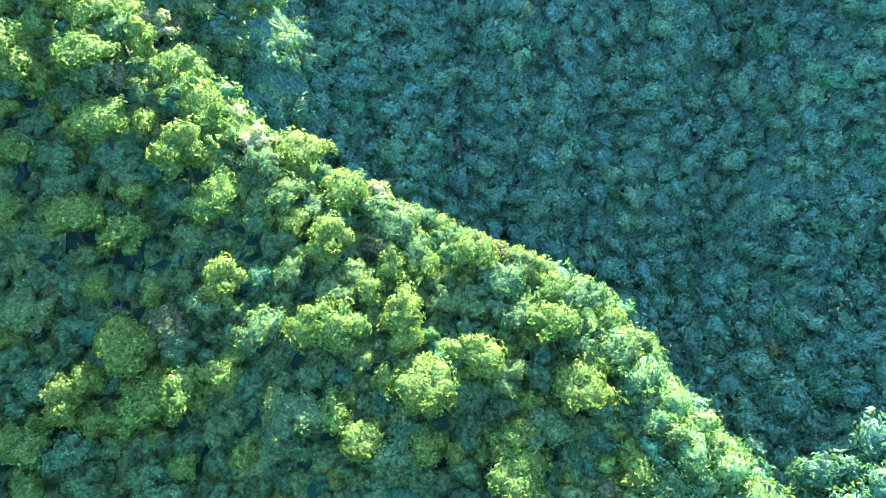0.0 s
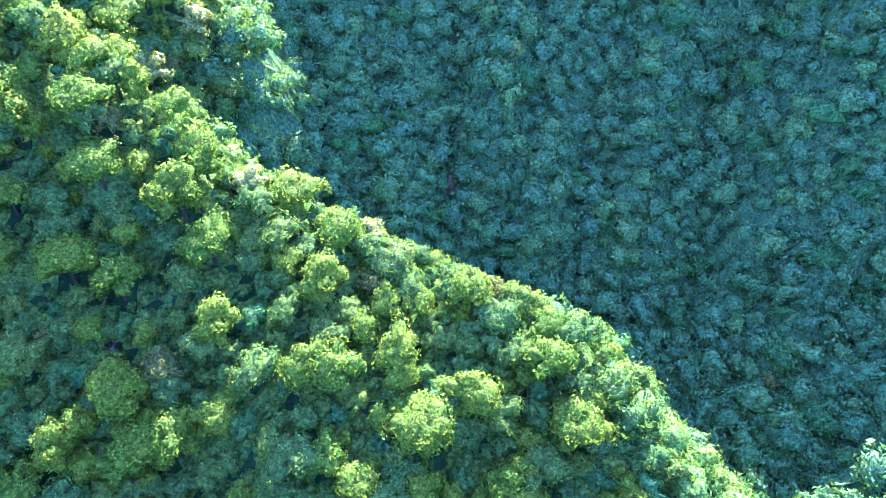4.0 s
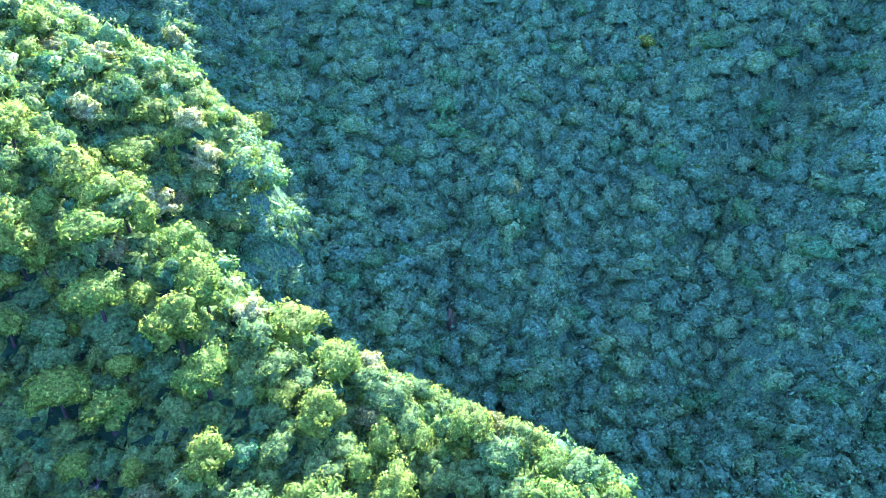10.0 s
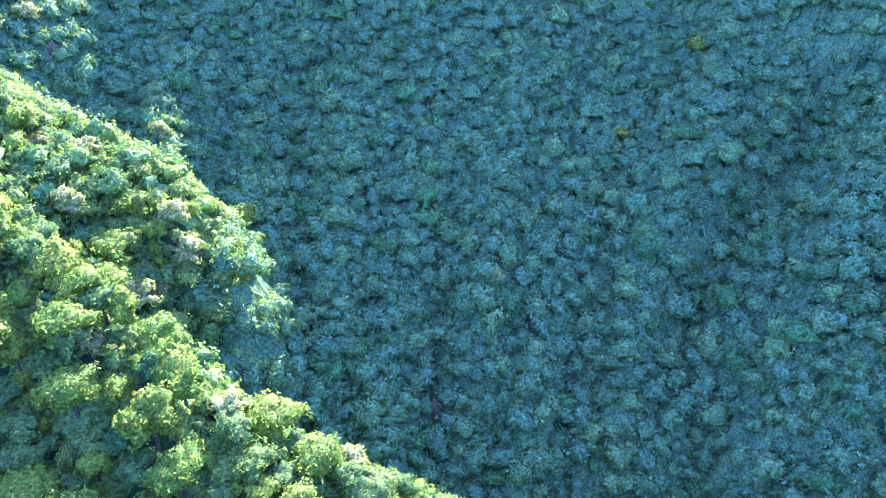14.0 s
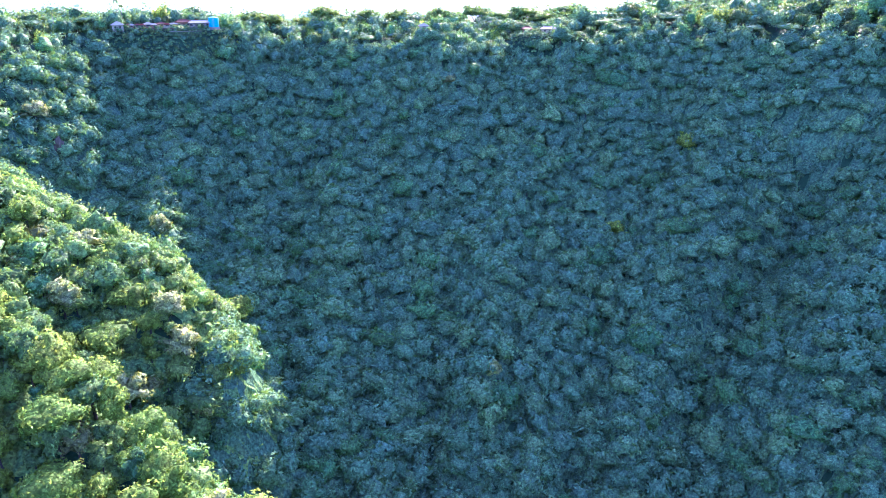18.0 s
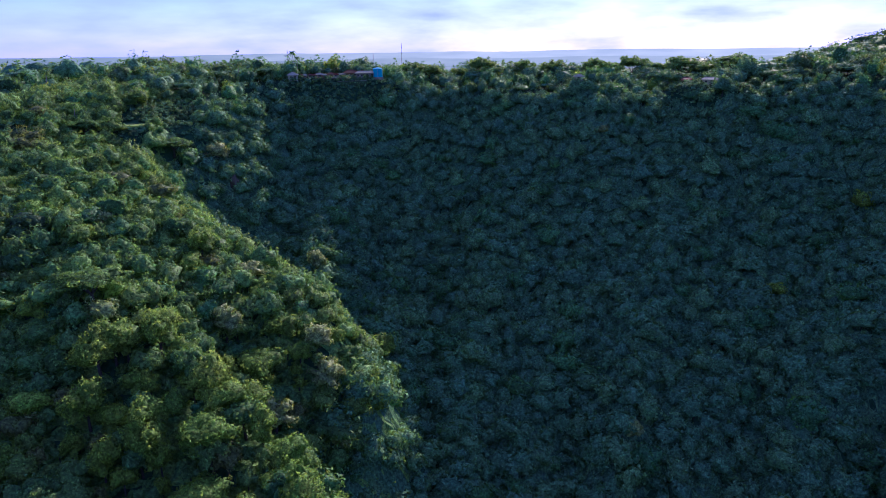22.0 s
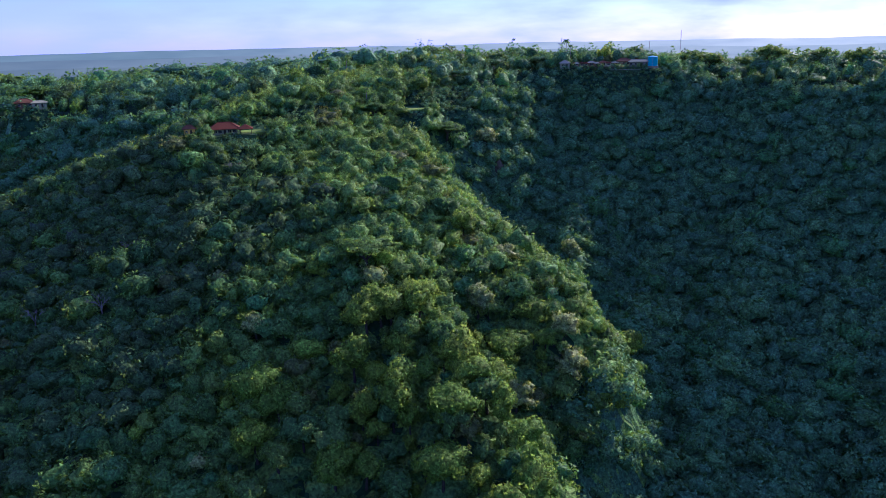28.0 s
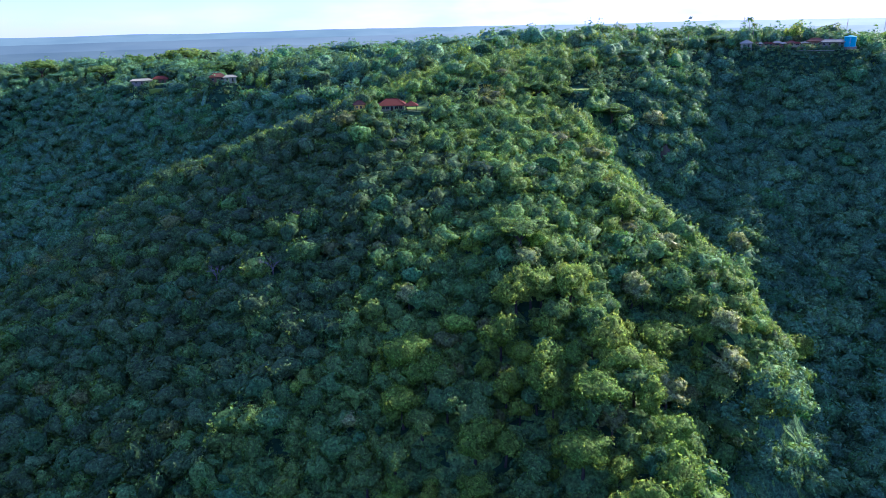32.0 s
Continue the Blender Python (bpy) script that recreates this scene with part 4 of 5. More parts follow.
# hedges and bushes under the village, the terraces and the rim houses
gx_, gy_ = [], []
for turn, far, wide, deep in ((14.0, 453, 16, 4), (17.0, 447, 66, 12), (17.0, 437, 80, 10), (-11.5, 433, 56, 9), (-11.6, 443.8, 48, 3), (-11.6, 449, 46, 2.5), (-11.6, 439.5, 50, 4), (64.0, 536, 44, 8), (59.5, 449, 22, 6), (46.8, 308, 36, 7), (46.4, 301, 40, 8), (15.5, 478, 60, 6), (45.0, 343, 16, 5)):
    bx, by = scatter(-wide / 2, wide / 2, -deep / 2, deep / 2, 3.4)
    cx, cy = at(turn, far)
    ca, sa = math.cos(radians(turn)), math.sin(radians(turn))
    gx_.append(bx * ca - by * sa + cx)
    gy_.append(bx * sa + by * ca + cy)
# footprints that stay open: degrees left, metres out, radius
BUILT = [(46.85, 326, 7), (45.3, 321, 3.5), (44.7, 334, 7), (45.0, 328, 5), (44.2, 339, 5), (49.4, 321, 3), (32.3, 371, 8), (28.7, 387, 5), (20.4, 459, 4.2), (16.0, 469, 5), (15.3, 475, 5), (15.4, 465, 4), (14.4, 465, 4), (13.9, 464, 4.2),
         (18.4, 463, 2.8), (17.5, 465, 3), (19.4, 463, 3.5), (18.4, 461, 3), (17.3, 462, 3.5), (16.7, 464, 3), (-1.7, 440, 3.5), (-11.3, 460, 5), (-9.6, 462, 4), (65.2, 549, 7), (63.6, 546, 8), (63.8, 534, 7), (59.9, 462, 5.5), (59.0, 457, 4.5), (70.3, 645, 3.5), (46.9, 301, 4)]
for cx, cy, r in OPEN:
    bx, by = scatter(cx - r - 1, cx + r + 1, cy - r - 1, cy + r + 1, 2.5)
    ok = np.hypot(bx - cx, by - cy) < r + 1
    for turn, far, keep in BUILT:
        hx, hy = at(turn, far)
        ok &= np.hypot(bx - hx, by - hy) > keep
    gx_.append(bx[ok])
    gy_.append(by[ok])
forest("rim_bushes", np.concatenate(gx_), np.concatenate(gy_), BUSH, [1, 1], 0.46, "leafy green bushes and hedges round the houses", 0.3, 0.2)


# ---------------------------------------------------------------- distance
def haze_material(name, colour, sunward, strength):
    """Hazy distance: the haze is a painted glow, paler under the sun than away from it."""
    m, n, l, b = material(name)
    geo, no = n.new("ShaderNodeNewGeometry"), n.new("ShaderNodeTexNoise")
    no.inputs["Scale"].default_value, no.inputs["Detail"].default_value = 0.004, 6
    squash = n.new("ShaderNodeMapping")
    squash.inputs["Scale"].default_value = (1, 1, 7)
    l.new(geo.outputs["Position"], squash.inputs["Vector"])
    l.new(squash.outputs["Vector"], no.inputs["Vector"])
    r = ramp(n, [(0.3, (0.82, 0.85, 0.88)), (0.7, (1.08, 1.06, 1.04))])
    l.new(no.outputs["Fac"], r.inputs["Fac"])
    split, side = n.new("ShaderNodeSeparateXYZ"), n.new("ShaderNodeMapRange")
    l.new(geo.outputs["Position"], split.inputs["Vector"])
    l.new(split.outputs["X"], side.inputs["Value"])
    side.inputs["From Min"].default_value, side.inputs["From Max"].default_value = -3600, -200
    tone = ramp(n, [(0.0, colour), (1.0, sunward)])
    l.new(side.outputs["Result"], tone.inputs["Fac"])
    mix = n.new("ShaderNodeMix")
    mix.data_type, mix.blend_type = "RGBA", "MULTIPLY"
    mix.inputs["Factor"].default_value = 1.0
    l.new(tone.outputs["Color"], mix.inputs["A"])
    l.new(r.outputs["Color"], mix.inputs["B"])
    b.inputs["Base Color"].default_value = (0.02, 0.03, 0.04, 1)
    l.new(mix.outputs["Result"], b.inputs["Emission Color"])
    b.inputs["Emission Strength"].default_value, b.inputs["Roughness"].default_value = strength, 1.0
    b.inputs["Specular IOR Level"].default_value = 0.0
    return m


def far_range(name, far, base, top, rough, mat, label, seed):
    """A long low range of hills far off, on an arc round the upland."""
    bm = bmesh.new()
    prev = None
    for k in range(241):
        a = -65 + k * 0.7
        x, y = at(a, far)
        n = noise.fractal(Vector((a * 0.11 + seed, seed, 0.0)), 1.0, 2.0, 5)
        t = top + rough * n + 0.15 * rough * noise.noise(Vector((a * 2.1, seed, 3.0)))
        zb, zt = EYE.z + far * math.tan(radians(base)), EYE.z + far * math.tan(radians(t))
        x2, y2 = at(a, far + 150)
        ring = [bm.verts.new((x, y, zb)), bm.verts.new((x * 1.006, y * 1.006, zt - (zt - zb) * 0.2)), bm.verts.new((x2, y2, zt)), bm.verts.new((x2 * 1.02, y2 * 1.02, zb))]
        if prev:
            for i in range(3):
                bm.faces.new((prev[i], ring[i], ring[i + 1], prev[i + 1]))
        prev = ring
    me = bpy.data.meshes.new(name)
    bm.to_mesh(me)
    bm.free()
    me.materials.append(mat)
    return tagged(new(name, me), label, "hills", kind="structure")


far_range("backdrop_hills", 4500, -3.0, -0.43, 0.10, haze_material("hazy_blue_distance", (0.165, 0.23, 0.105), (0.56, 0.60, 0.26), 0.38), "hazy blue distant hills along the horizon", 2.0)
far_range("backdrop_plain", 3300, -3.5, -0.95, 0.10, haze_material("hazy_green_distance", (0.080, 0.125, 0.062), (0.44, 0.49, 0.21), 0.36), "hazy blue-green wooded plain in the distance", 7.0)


# ---------------------------------------------------------------- buildings
def facing(turn, far, z=None, spin=0.0):
    """A pose on the ground whose +y points away from the hovering point."""
    x, y = at(turn, far)
    return pose(x, y, level(turn, far) if z is None else z, 0, 0, turn + spin)


def hip_roof(w, d, z, h, over=0.7, ridge=0.45, thick=0.18):
    bm = bmesh.new()
    a, b, r = w / 2 + over, d / 2 + over, w / 2 * ridge
    for s in (0, 1):
        k = -thick * s
        low = [bm.verts.new((x, y, z + k)) for x, y in ((-a, -b), (a, -b), (a, b), (-a, b))]
        top = [bm.verts.new((-r, 0, z + h + k)), bm.verts.new((r, 0, z + h + k))]
        fs = [(low[0], low[1], top[1], top[0]), (low[1], low[2], top[1]), (low[2], low[3], top[0], top[1]), (low[3], low[0], top[0])]
        for f in fs:
            bm.faces.new(f if s == 0 else tuple(reversed(f)))
        if s == 0:
            outer = low
        else:
            for k2 in range(4):
                bm.faces.new((outer[k2], low[k2], low[(k2 + 1) % 4], outer[(k2 + 1) % 4]))
    return bm


def ridge_caps(w, d, z, h, over=0.7, ridge=0.45):
    bm = bmesh.new()
    a, b, r = w / 2 + over, d / 2 + over, w / 2 * ridge
    tube(bm, (-r, 0, z + h), (r, 0, z + h), 0.14, 0.14, 6)
    for sx_, sy_ in ((-1, -1), (1, -1), (1, 1), (-1, 1)):
        tube(bm, (sx_ * r, 0, z + h), (sx_ * a, sy_ * b, z), 0.12, 0.12, 6)
    return bm


def walls(w, d, h, openings):
    """Four walls 0.25 m thick; the front one (towards -y) is cut by openings (x, width, sill, head)."""
    bm = bmesh.new()
    t = 0.25
    box(bm, -w / 2, w / 2, d / 2 - t, d / 2, -1.0, h)
    box(bm, -w / 2, -w / 2 + t, -d / 2 + t, d / 2 - t, -1.0, h)
    box(bm, w / 2 - t, w / 2, -d / 2 + t, d / 2 - t, -1.0, h)
    x = -w / 2
    for ox, ow, sill, head in sorted(openings):
        box(bm, x, ox - ow / 2, -d / 2, -d / 2 + t, -1.0, h)
        box(bm, ox - ow / 2, ox + ow / 2, -d / 2, -d / 2 + t, head, h)
        box(bm, ox - ow / 2, ox + ow / 2, -d / 2, -d / 2 + t, -1.0, sill)
        x = ox + ow / 2
    box(bm, x, w / 2, -d / 2, -d / 2 + t, -1.0, h)
    return bm


def building(name, m, w, d, h, roof_h, wall_mat, roof_mat, label, openings=(), over=0.7, ridge=0.45, category="house"):
    thing = empty(name, m)
    part("wall", walls(w, d, h, openings), wall_mat, thing)
    roof = part("roof", hip_roof(w, d, h, roof_h, over, ridge), roof_mat, thing)
    part("ridge_cap", ridge_caps(w, d, h, roof_h, over, ridge), roof_mat, roof)
    for ox, ow, sill, head in openings:
        if sill <= 0.1:
            door = part("door", box(bmesh.new(), ox - ow / 2 + 0.06, ox + ow / 2 - 0.06, -d / 2 + 0.08, -d / 2 + 0.14, 0.0, head - 0.05), BARK, thing)
        else:
            win = part("window", box(bmesh.new(), ox - ow / 2 + 0.05, ox + ow / 2 - 0.05, -d / 2 + 0.12, -d / 2 + 0.15, sill + 0.05, head - 0.05), DARK_GLASS, thing)
            fr_ = bmesh.new()
            for x0, x1, z0, z1 in ((ox - ow / 2, ox + ow / 2, sill, sill + 0.09), (ox - ow / 2, ox + ow / 2, head - 0.09, head),
                                   (ox - ow / 2, ox - ow / 2 + 0.09, sill + 0.09, head - 0.09), (ox + ow / 2 - 0.09, ox + ow / 2, sill + 0.09, head - 0.09), (ox - 0.04, ox + 0.04, sill + 0.09, head - 0.09)):
                box(fr_, x0, x1, -d / 2 + 0.03, -d / 2 + 0.10, z0, z1)
            part("frame", fr_, WALL_WHITE, win)
            part("sill", box(bmesh.new(), ox - ow / 2 - 0.08, ox + ow / 2 + 0.08, -d / 2 - 0.1, -d / 2 - 0.01, sill - 0.08, sill), WALL_WHITE, win)
    return tagged(thing, label, category)


def patch(name, m, w, d, mat, label, category, thick=0.5):
    """A slab of open ground with rounded corners and an uneven top."""
    bm = bmesh.new()
    pts = []
    for k in range(28):
        a = k * math.tau / 28
        s = 1 + 0.06 * math.sin(3 * a + w)
        pts.append((w / 2 * s * math.copysign(abs(math.cos(a)) ** 0.7, math.cos(a)), d / 2 * s * math.copysign(abs(math.sin(a)) ** 0.7, math.sin(a))))
    top, low = [bm.verts.new((x, y, 0.04 * math.sin(x + y))) for x, y in pts], [bm.verts.new((x, y, -thick)) for x, y in pts]
    bm.faces.new(top)
    bm.faces.new(list(reversed(low)))
    for k in range(28):
        bm.faces.new((low[k], low[(k + 1) % 28], top[(k + 1) % 28], top[k]))
    me = bpy.data.meshes.new(name)
    bm.to_mesh(me)
    bm.free()
    me.materials.append(mat)
    ob = new(name, me)
    ob.matrix_world = m
    return tagged(ob, label, category, kind="structure")


# the house on the spur, its pavilion, lawn and bank
HZ = EYE.z - 37.6
house = building("house", facing(46.85, 326, HZ), 10.5, 8.0, 2.5, 2.6, WALL_WHITE, ROOF_RED, "white single-storey house with a red hipped roof",
                 [(-3.9, 1.5, 0.8, 2.1), (-2.0, 1.5, 0.8, 2.1), (0.0, 1.1, 0.0, 2.1), (2.0, 1.5, 0.8, 2.1), (3.9, 1.5, 0.8, 2.1)], 1.3)
pav = empty("garden_pavilion", facing(45.3, 321, HZ))
part("roof", hip_roof(5.0, 5.0, 2.5, 1.7, 0.6, 0.05), ROOF_RED, pav)
for px_, py_ in ((-2.3, -2.3), (2.3, -2.3), (2.3, 2.3), (-2.3, 2.3)):
    part("post", box(bmesh.new(), px_ - 0.1, px_ + 0.1, py_ - 0.1, py_ + 0.1, -0.8, 2.5, 0.02), BARK, pav)
part("railing", box(box(bmesh.new(), -2.2, 2.2, -2.36, -2.28, 0.85, 0.95), -2.2, 2.2, -2.35, -2.29, 0.4, 0.46), BARK, pav)
tagged(pav, "open garden pavilion with a red hipped roof on posts", "pavilion")
patch("house_terrace", facing(46.5, 326, HZ - 0.05), 20, 13, MOSS, "mossy bank under the house on the spur", "bank", 1.2)
patch("lawn", facing(44.6, 333, HZ + 0.1), 14, 17, GRASS, "bright sunlit green lawn beside the house", "lawn", 1.2)
bank = empty("retaining_wall", facing(46.4, 317.5, HZ))
part("wall", box(bmesh.new(), -10, 10, -0.4, 0.4, -1.6, -0.2, 0.05), MOSS, bank)
part("coping", box(bmesh.new(), -10.1, 10.1, -0.5, 0.5, -0.2, 0.0, 0.03), MOSS, bank)
tagged(bank, "mossy dark retaining wall below the house terrace", "wall")
patch("lower_lawn", facing(46.9, 301, level(46.9, 301) + 0.4), 7, 8, GRASS, "small sunlit grass clearing below the house", "lawn", 3.0)
building("outbuilding", facing(49.4, 321), 4.5, 4.0, 2.6, 1.4, WALL_YELLOW, ROOF_RUST, "small yellow outbuilding with a rusty red roof", [(0.6, 0.9, 0.0, 2.0), (-1.2, 0.9, 1.0, 1.9)])
patch("lawn", facing(32.3, 371), 20, 11, GRASS, "bright green clearing on the neck of the spur", "lawn", 3.0)
patch("lawn", facing(28.7, 387), 9, 8, GRASS, "small bright green clearing under the rim trees", "lawn", 3.0)
building("hut", facing(36.0, 372), 5, 4, 2.4, 1.2, WALL_WHITE, ROOF_RUST, "small white hut with a rusty roof between trees", [(0.5, 0.9, 0.0, 2.0)])

# the village on the rim
VZ = EYE.z - 18.4
building("kiosk", facing(20.4, 459, VZ - 0.1), 6.0, 5.5, 2.7, 1.8, WALL_WHITE, ROOF_PALE, "white kiosk with a pale hipped roof on the rim", [(-1.3, 1.2, 0.9, 2.1), (1.3, 1.0, 0.0, 2.1)], 0.6, 0.1, "kiosk")
patch("viewing_terrace", facing(17.3, 462, VZ + 0.1), 30, 9, PAVING, "paved viewing terrace along the rim", "terrace", 0.5)
patch("bank", facing(16.8, 463, VZ - 0.2), 42, 11, MOSS, "overgrown green bank under the viewing terrace", "bank", 1.0)
building("rim_house", facing(16.0, 469, VZ + 0.3), 8, 6, 2.8, 1.7, WALL_PINK, ROOF_RUST, "pink rendered house with a rusty red roof", [(-2.6, 1.3, 0.9, 2.1), (0, 1.0, 0.0, 2.1), (2.6, 1.3, 0.9, 2.1)])
building("rim_house", facing(15.3, 475, VZ + 0.5), 7, 6, 2.7, 1.6, WALL_WHITE, ROOF_RED, "white rendered house with a red roof", [(-1.8, 1.2, 0.9, 2.1), (1.5, 1.0, 0.0, 2.1)])
building("long_shed", facing(14.9, 465, VZ + 0.1), 11, 5, 2.7, 1.3, WALL_STONE, ROOF_PALE, "long low shed with a pale weathered roof", [(-4.5, 1.6, 0.8, 2.0), (-1.5, 1.6, 0.8, 2.0), (1.5, 1.6, 0.8, 2.0), (4.5, 1.2, 0.0, 2.1)], 0.8, 0.75, "shed")
building("stall", facing(18.4, 463, VZ + 0.2), 4, 3.5, 2.3, 1.0, WALL_PINK, ROOF_PALE, "small market stall with a pale roof on the terrace", [(0, 2.2, 0.9, 2.0)], 0.5, 0.3, "stall")
building("stall", facing(17.5, 465, VZ + 0.2), 4.5, 3.5, 2.3, 1.0, WALL_WHITE, ROOF_RUST, "small market stall with a rusty roof on the terrace", [(0, 2.2, 0.9, 2.0)], 0.5, 0.3, "stall")
for turn, far, w, kind in ((19.5, 461, 2.4, 0), (19.1, 463, 2.8, 1), (18.8, 460, 2.2, 2), (18.0, 460, 2.6, 0), (17.8, 462.5, 2.2, 1), (17.1, 460.5, 2.8, 2), (16.8, 463, 2.4, 0), (16.6, 466, 3.2, 0), (19.7, 464, 2.2, 1)):
    building("stall", facing(turn, far, VZ + 0.2), w, 2.2, 2.0, 0.7, (WALL_PINK, WALL_STONE, WALL_WHITE)[kind], (ROOF_PALE, ROOF_RUST, ROOF_RED)[kind],
             ("low stall with a pale sheet roof on the terrace", "low stall with a rusty sheet roof on the terrace", "low stall with a red sheet roof on the terrace")[kind], [(0, w * 0.6, 0.9, 1.8)], 0.35, 0.4, "stall")
rail = empty("rim_wall", facing(15.9, 455.5, VZ - 2.0, 4))
part("wall", box(bmesh.new(), -9, 9, -0.3, 0.3, -3.0, 0.3, 0.05), MOSS, rail)
part("coping", box(bmesh.new(), -9.1, 9.1, -0.4, 0.4, 0.3, 0.5, 0.03), ROOF_PALE, rail)
tagged(rail, "long mossy stone wall with a pale coping below the terrace", "wall")

tank = empty("water_tank", facing(13.9, 464, VZ + 0.2))
bm = bmesh.new()
bmesh.ops.create_cone(bm, cap_ends=True, segments=40, radius1=3.0, radius2=3.0, depth=5.2, matrix=Matrix.Translation((0, 0, 2.6)))
part("shell", bm, TANK_BLUE, tank)
bm = bmesh.new()
bmesh.ops.create_cone(bm, cap_ends=True, segments=40, radius1=3.12, radius2=0.4, depth=0.7, matrix=Matrix.Translation((0, 0, 5.55)))
part("roof", bm, TANK_BLUE, tank, "pale blue conical roof")
for zz in (1.3, 2.6, 3.9):
    bm = bmesh.new()
    bmesh.ops.create_cone(bm, cap_ends=True, segments=40, radius1=3.05, radius2=3.05, depth=0.12, matrix=Matrix.Translation((0, 0, zz)))
    part("hoop", bm, TANK_BLUE, tank)
bm = bmesh.new()
for sx_ in (-0.25, 0.25):
    box(bm, sx_ - 0.03, sx_ + 0.03, -3.25, -3.19, 0, 5.5)
for k in range(16):
    box(bm, -0.22, 0.22, -3.24, -3.20, 0.3 + k * 0.33, 0.34 + k * 0.33)
part("ladder", bm, STEEL, tank)
part("plinth", box(bmesh.new(), -3.5, 3.5, -3.5, 3.5, -1.5, 0.0, 0.05), WALL_STONE, tank)
tagged(tank, "bright blue cylindrical steel water tank on the rim", "water tank")


def lattice_mast(name, m, height, wide, label, bands=False, arms=0):
    """A guyed or free-standing lattice mast: three legs, braces, cross-arms."""
    thing = empty(name, m)
    legs = [Vector((math.cos(a) * wide, math.sin(a) * wide, 0)) for a in (0.3, 2.4, 4.5)]
    sections = 8
    for s in range(sections):
        bm = bmesh.new()
        k0, k1 = s / sections, (s + 1) / sections
        t0, t1 = 1 - (0.75 if arms else 0.15) * k0, 1 - (0.75 if arms else 0.15) * k1
        z0, z1 = Vector((0, 0, height * k0)), Vector((0, 0, height * k1))
        for i in range(3):
            a, b = legs[i], legs[(i + 1) % 3]
            tube(bm, a * t0 + z0, a * t1 + z1, 0.05, 0.05, 5)
            tube(bm, a * t0 + z0, b * t1 + z1, 0.03, 0.03, 4)
        part("section", bm, STEEL_RED if bands and s % 2 else (ROOF_PALE if bands else STEEL), thing)
    for k in range(arms):
        zz = height * (0.78 + 0.09 * k)
        bm = bmesh.new()
        tube(bm, (-2.6, 0, zz), (2.6, 0, zz), 0.16, 0.16, 5)
        part("crossarm", bm, STEEL, thing)
    return tagged(thing, label, "mast")


def mast_height(turn, far, top):
    return EYE.z + far * math.tan(radians(top)) - level(turn, far)


lattice_mast("radio_mast", facing(12.0, 640), mast_height(12.0, 640, 0.27), 0.30, "tall red and white banded radio mast behind the rim", True)
lattice_mast("radio_mast", facing(14.2, 660), mast_height(14.2, 660, -0.47), 0.22, "tall thin red and white radio mast behind the rim", True)
lattice_mast("power_pylon", facing(20.7, 560), mast_height(20.7, 560, -0.12), 0.8, "grey steel lattice tower with crossarms", False, 2)
lattice_mast("power_pylon", facing(8.8, 800), 24, 1.6, "grey steel lattice tower with crossarms", False, 3)
lattice_mast("power_pylon", facing(12.8, 900), 24, 1.6, "grey steel lattice tower with crossarms", False, 3)

# terraces and roofs further along the rim
building("hut", facing(-1.7, 440, EYE.z - 20.5), 5.5, 4.5, 2.3, 1.3, WALL_STONE, ROOF_PALE, "small grey hut with a pale roof at the rim", [(0, 1.0, 0.0, 2.0)], 0.6, 0.3)
TZ = EYE.z - 24.5
for far, w, dz in ((446, 40, -1.6), (451, 38, 0.2)):
    step_ = empty("terrace_wall", facing(-11.6, far, TZ + dz))
    part("wall", box(bmesh.new(), -w / 2, w / 2, -0.3, 0.3, -3.0, 0.35, 0.05), MOSS, step_)
    part("coping", box(bmesh.new(), -w / 2 - 0.1, w / 2 + 0.1, -0.38, 0.38, 0.35, 0.45, 0.03), MOSS, step_)
    tagged(step_, "low mossy stone terrace wall on the rim", "wall", "terrace walls on the rim")
    patch("terrace", facing(-11.6, far + 3, TZ + dz + 0.35), w, 5.0, GRASS, "narrow planted terrace behind a stone wall", "terrace", 1.5)
building("rim_house", facing(-11.3, 460, TZ + 1.0), 9, 6, 2.6, 1.3, WALL_WHITE, ROOF_PALE, "low white house with a pale metal roof", [(-2.5, 1.2, 0.9, 2.0), (0.5, 1.0, 0.0, 2.1), (2.8, 1.2, 0.9, 2.0)], 0.7, 0.7)
building("rim_house", facing(-9.6, 462, TZ + 1.0), 6, 5, 2.5, 1.2, WALL_PINK, ROOF_RUST, "small pink house with a rusty roof", [(-1.3, 1.1, 0.9, 2.0), (1.2, 1.0, 0.0, 2.1)])

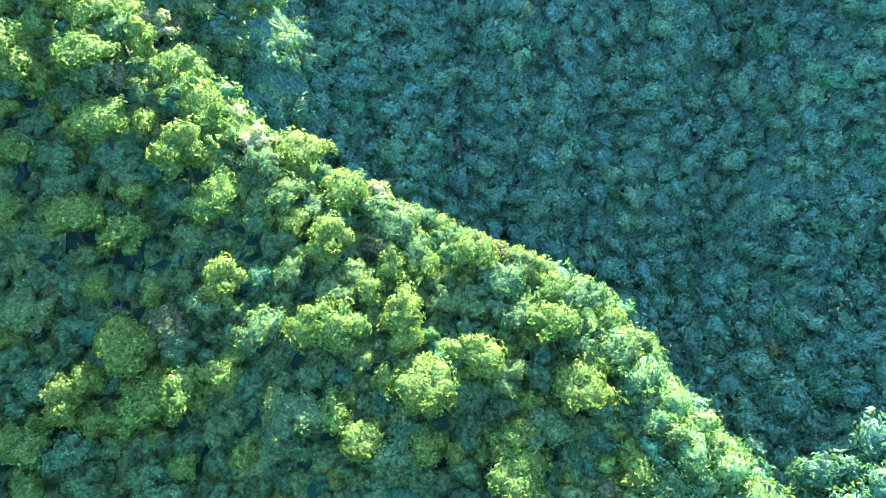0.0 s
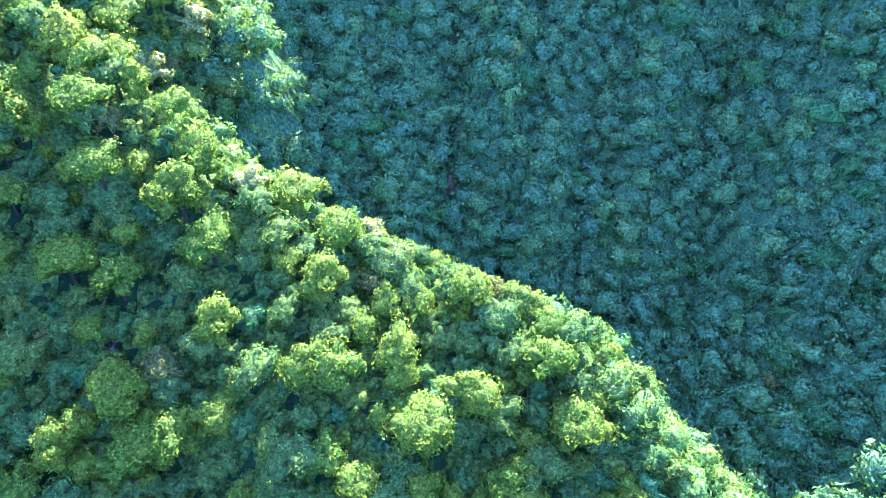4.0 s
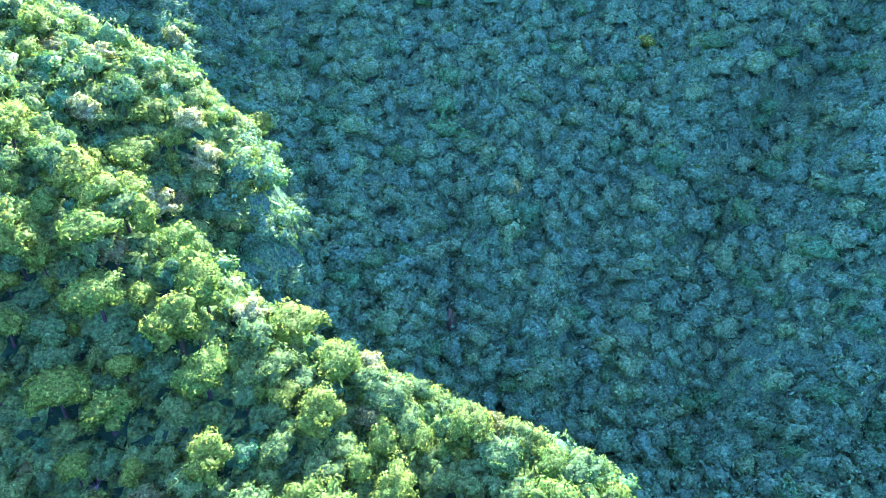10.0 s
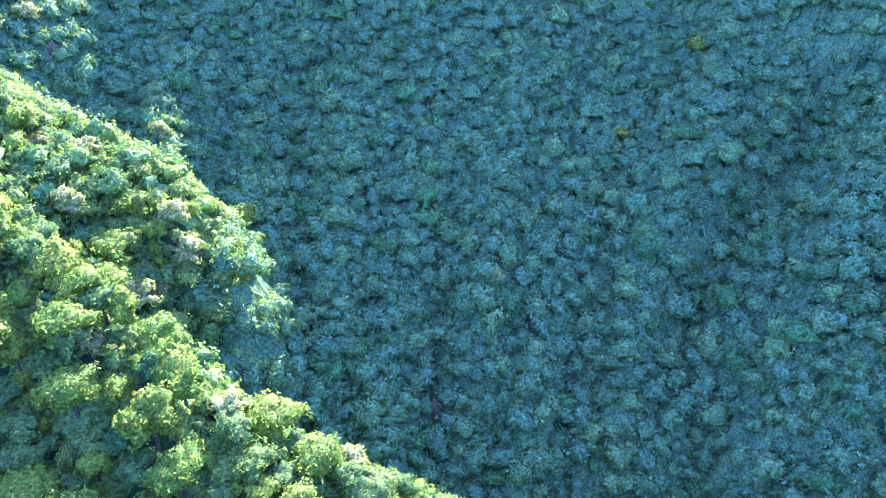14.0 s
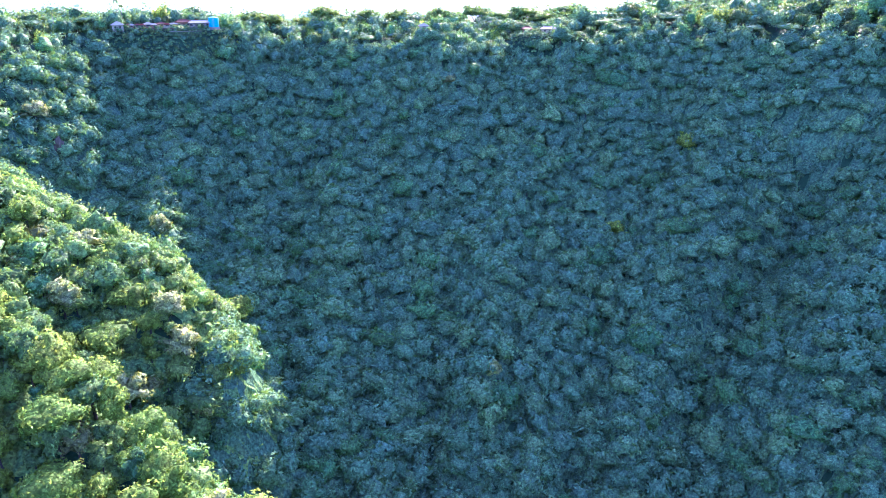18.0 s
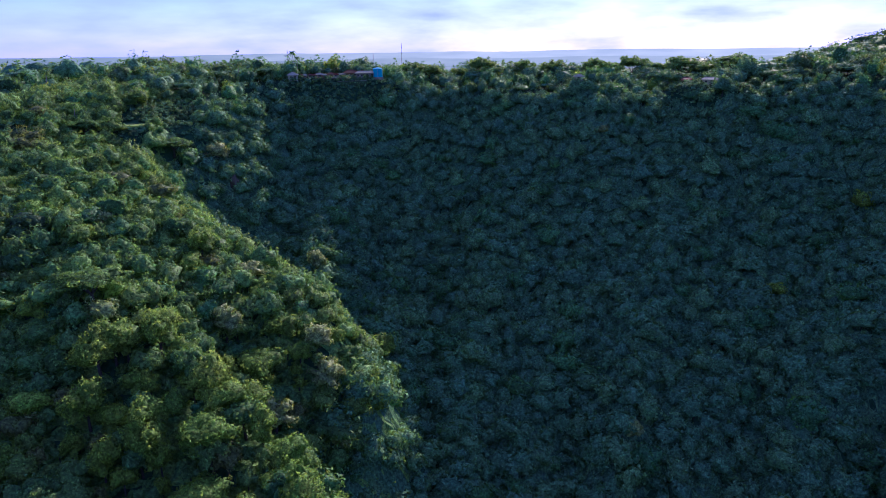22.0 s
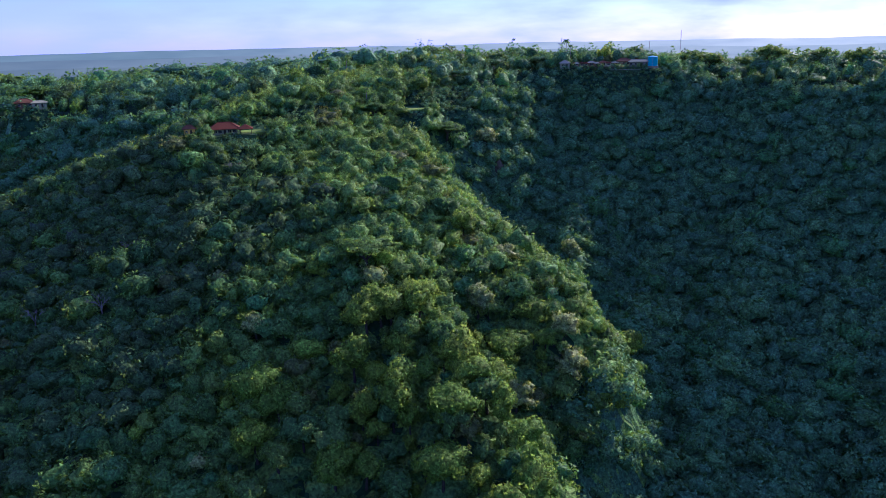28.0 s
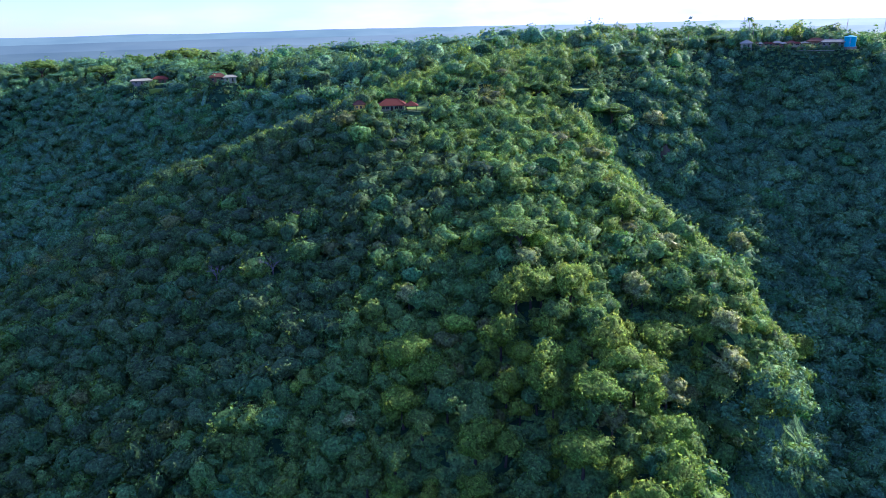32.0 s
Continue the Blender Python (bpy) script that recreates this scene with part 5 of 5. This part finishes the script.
# houses on the rim of the second valley
LZ = EYE.z - 37.4
patch("lawn", facing(63.8, 534, EYE.z - 39.3), 20, 12, GRASS, "green lawn on the slope under the rim houses", "lawn", 3.0)
patch("lawn", facing(63.6, 546, LZ + 0.3), 24, 11, GRASS, "green lawn sloping below houses on the rim", "lawn", 1.2)
building("rim_house", facing(65.2, 549, LZ + 0.2), 13, 6, 2.8, 1.2, WALL_STONE, ROOF_PALE, "long low house with a pale grey metal roof", [(-3.5, 1.4, 0.8, 2.0), (0, 1.0, 0.0, 2.1), (3.5, 1.4, 0.8, 2.0)], 0.8, 0.8)
building("rim_house", facing(63.9, 560, LZ + 0.2), 10, 7, 2.8, 1.8, WALL_PINK, ROOF_RED, "house with a red tiled roof behind the lawn", [(-2.2, 1.3, 0.9, 2.1), (1.8, 1.0, 0.0, 2.1)])
building("rim_house", facing(59.9, 462, EYE.z - 31.5), 9, 7, 2.8, 2.0, WALL_PINK, ROOF_RUST, "house with a rusty red roof among rim trees", [(-2.6, 1.3, 0.9, 2.1), (0, 1.0, 0.0, 2.1), (2.6, 1.3, 0.9, 2.1)])
building("rim_house", facing(59.0, 457, EYE.z - 31.5), 7, 5, 2.6, 1.2, WALL_WHITE, ROOF_PALE, "white house with a pale metal roof on the rim", [(-1.6, 1.2, 0.9, 2.0), (1.4, 1.0, 0.0, 2.1)])
building("hut", facing(70.3, 645, EYE.z - 42), 5, 4, 2.4, 1.2, WALL_WHITE, ROOF_RUST, "small white hut with a rusty roof on the rim", [(0.5, 0.9, 0.0, 2.0)])


# ---------------------------------------------------------------- bare rock
def rock_face(m, w, h, seed, label):
    """A weathered outcrop: a lumpy slab standing out of the slope."""
    bm = bmesh.new()
    bmesh.ops.create_icosphere(bm, subdivisions=4, radius=1)
    for v in bm.verts:
        n = noise.fractal(v.co * 1.7 + Vector((seed, 0, 0)), 1.0, 2.0, 4)
        v.co = Vector((v.co.x * w / 2, v.co.y * 2.2, v.co.z * h / 2)) * (1 + 0.35 * n)
    me = bpy.data.meshes.new("rock_face")
    bm.to_mesh(me)
    bm.free()
    me.materials.append(ROCK)
    ob = new("rock_face", me)
    ob.matrix_world = m
    return tagged(ob, label, "rock")


for turn, down, w, h, seed in ((25.4, -9.2, 5, 11, 1.0), (-1.7, -39.3, 3.0, 14, 4.0)):
    x, y, far = where_seen(turn, down)
    rock_face(facing(turn, far, level(turn, far) + 1), w, h, seed, "bare brown rock face showing through the forest")
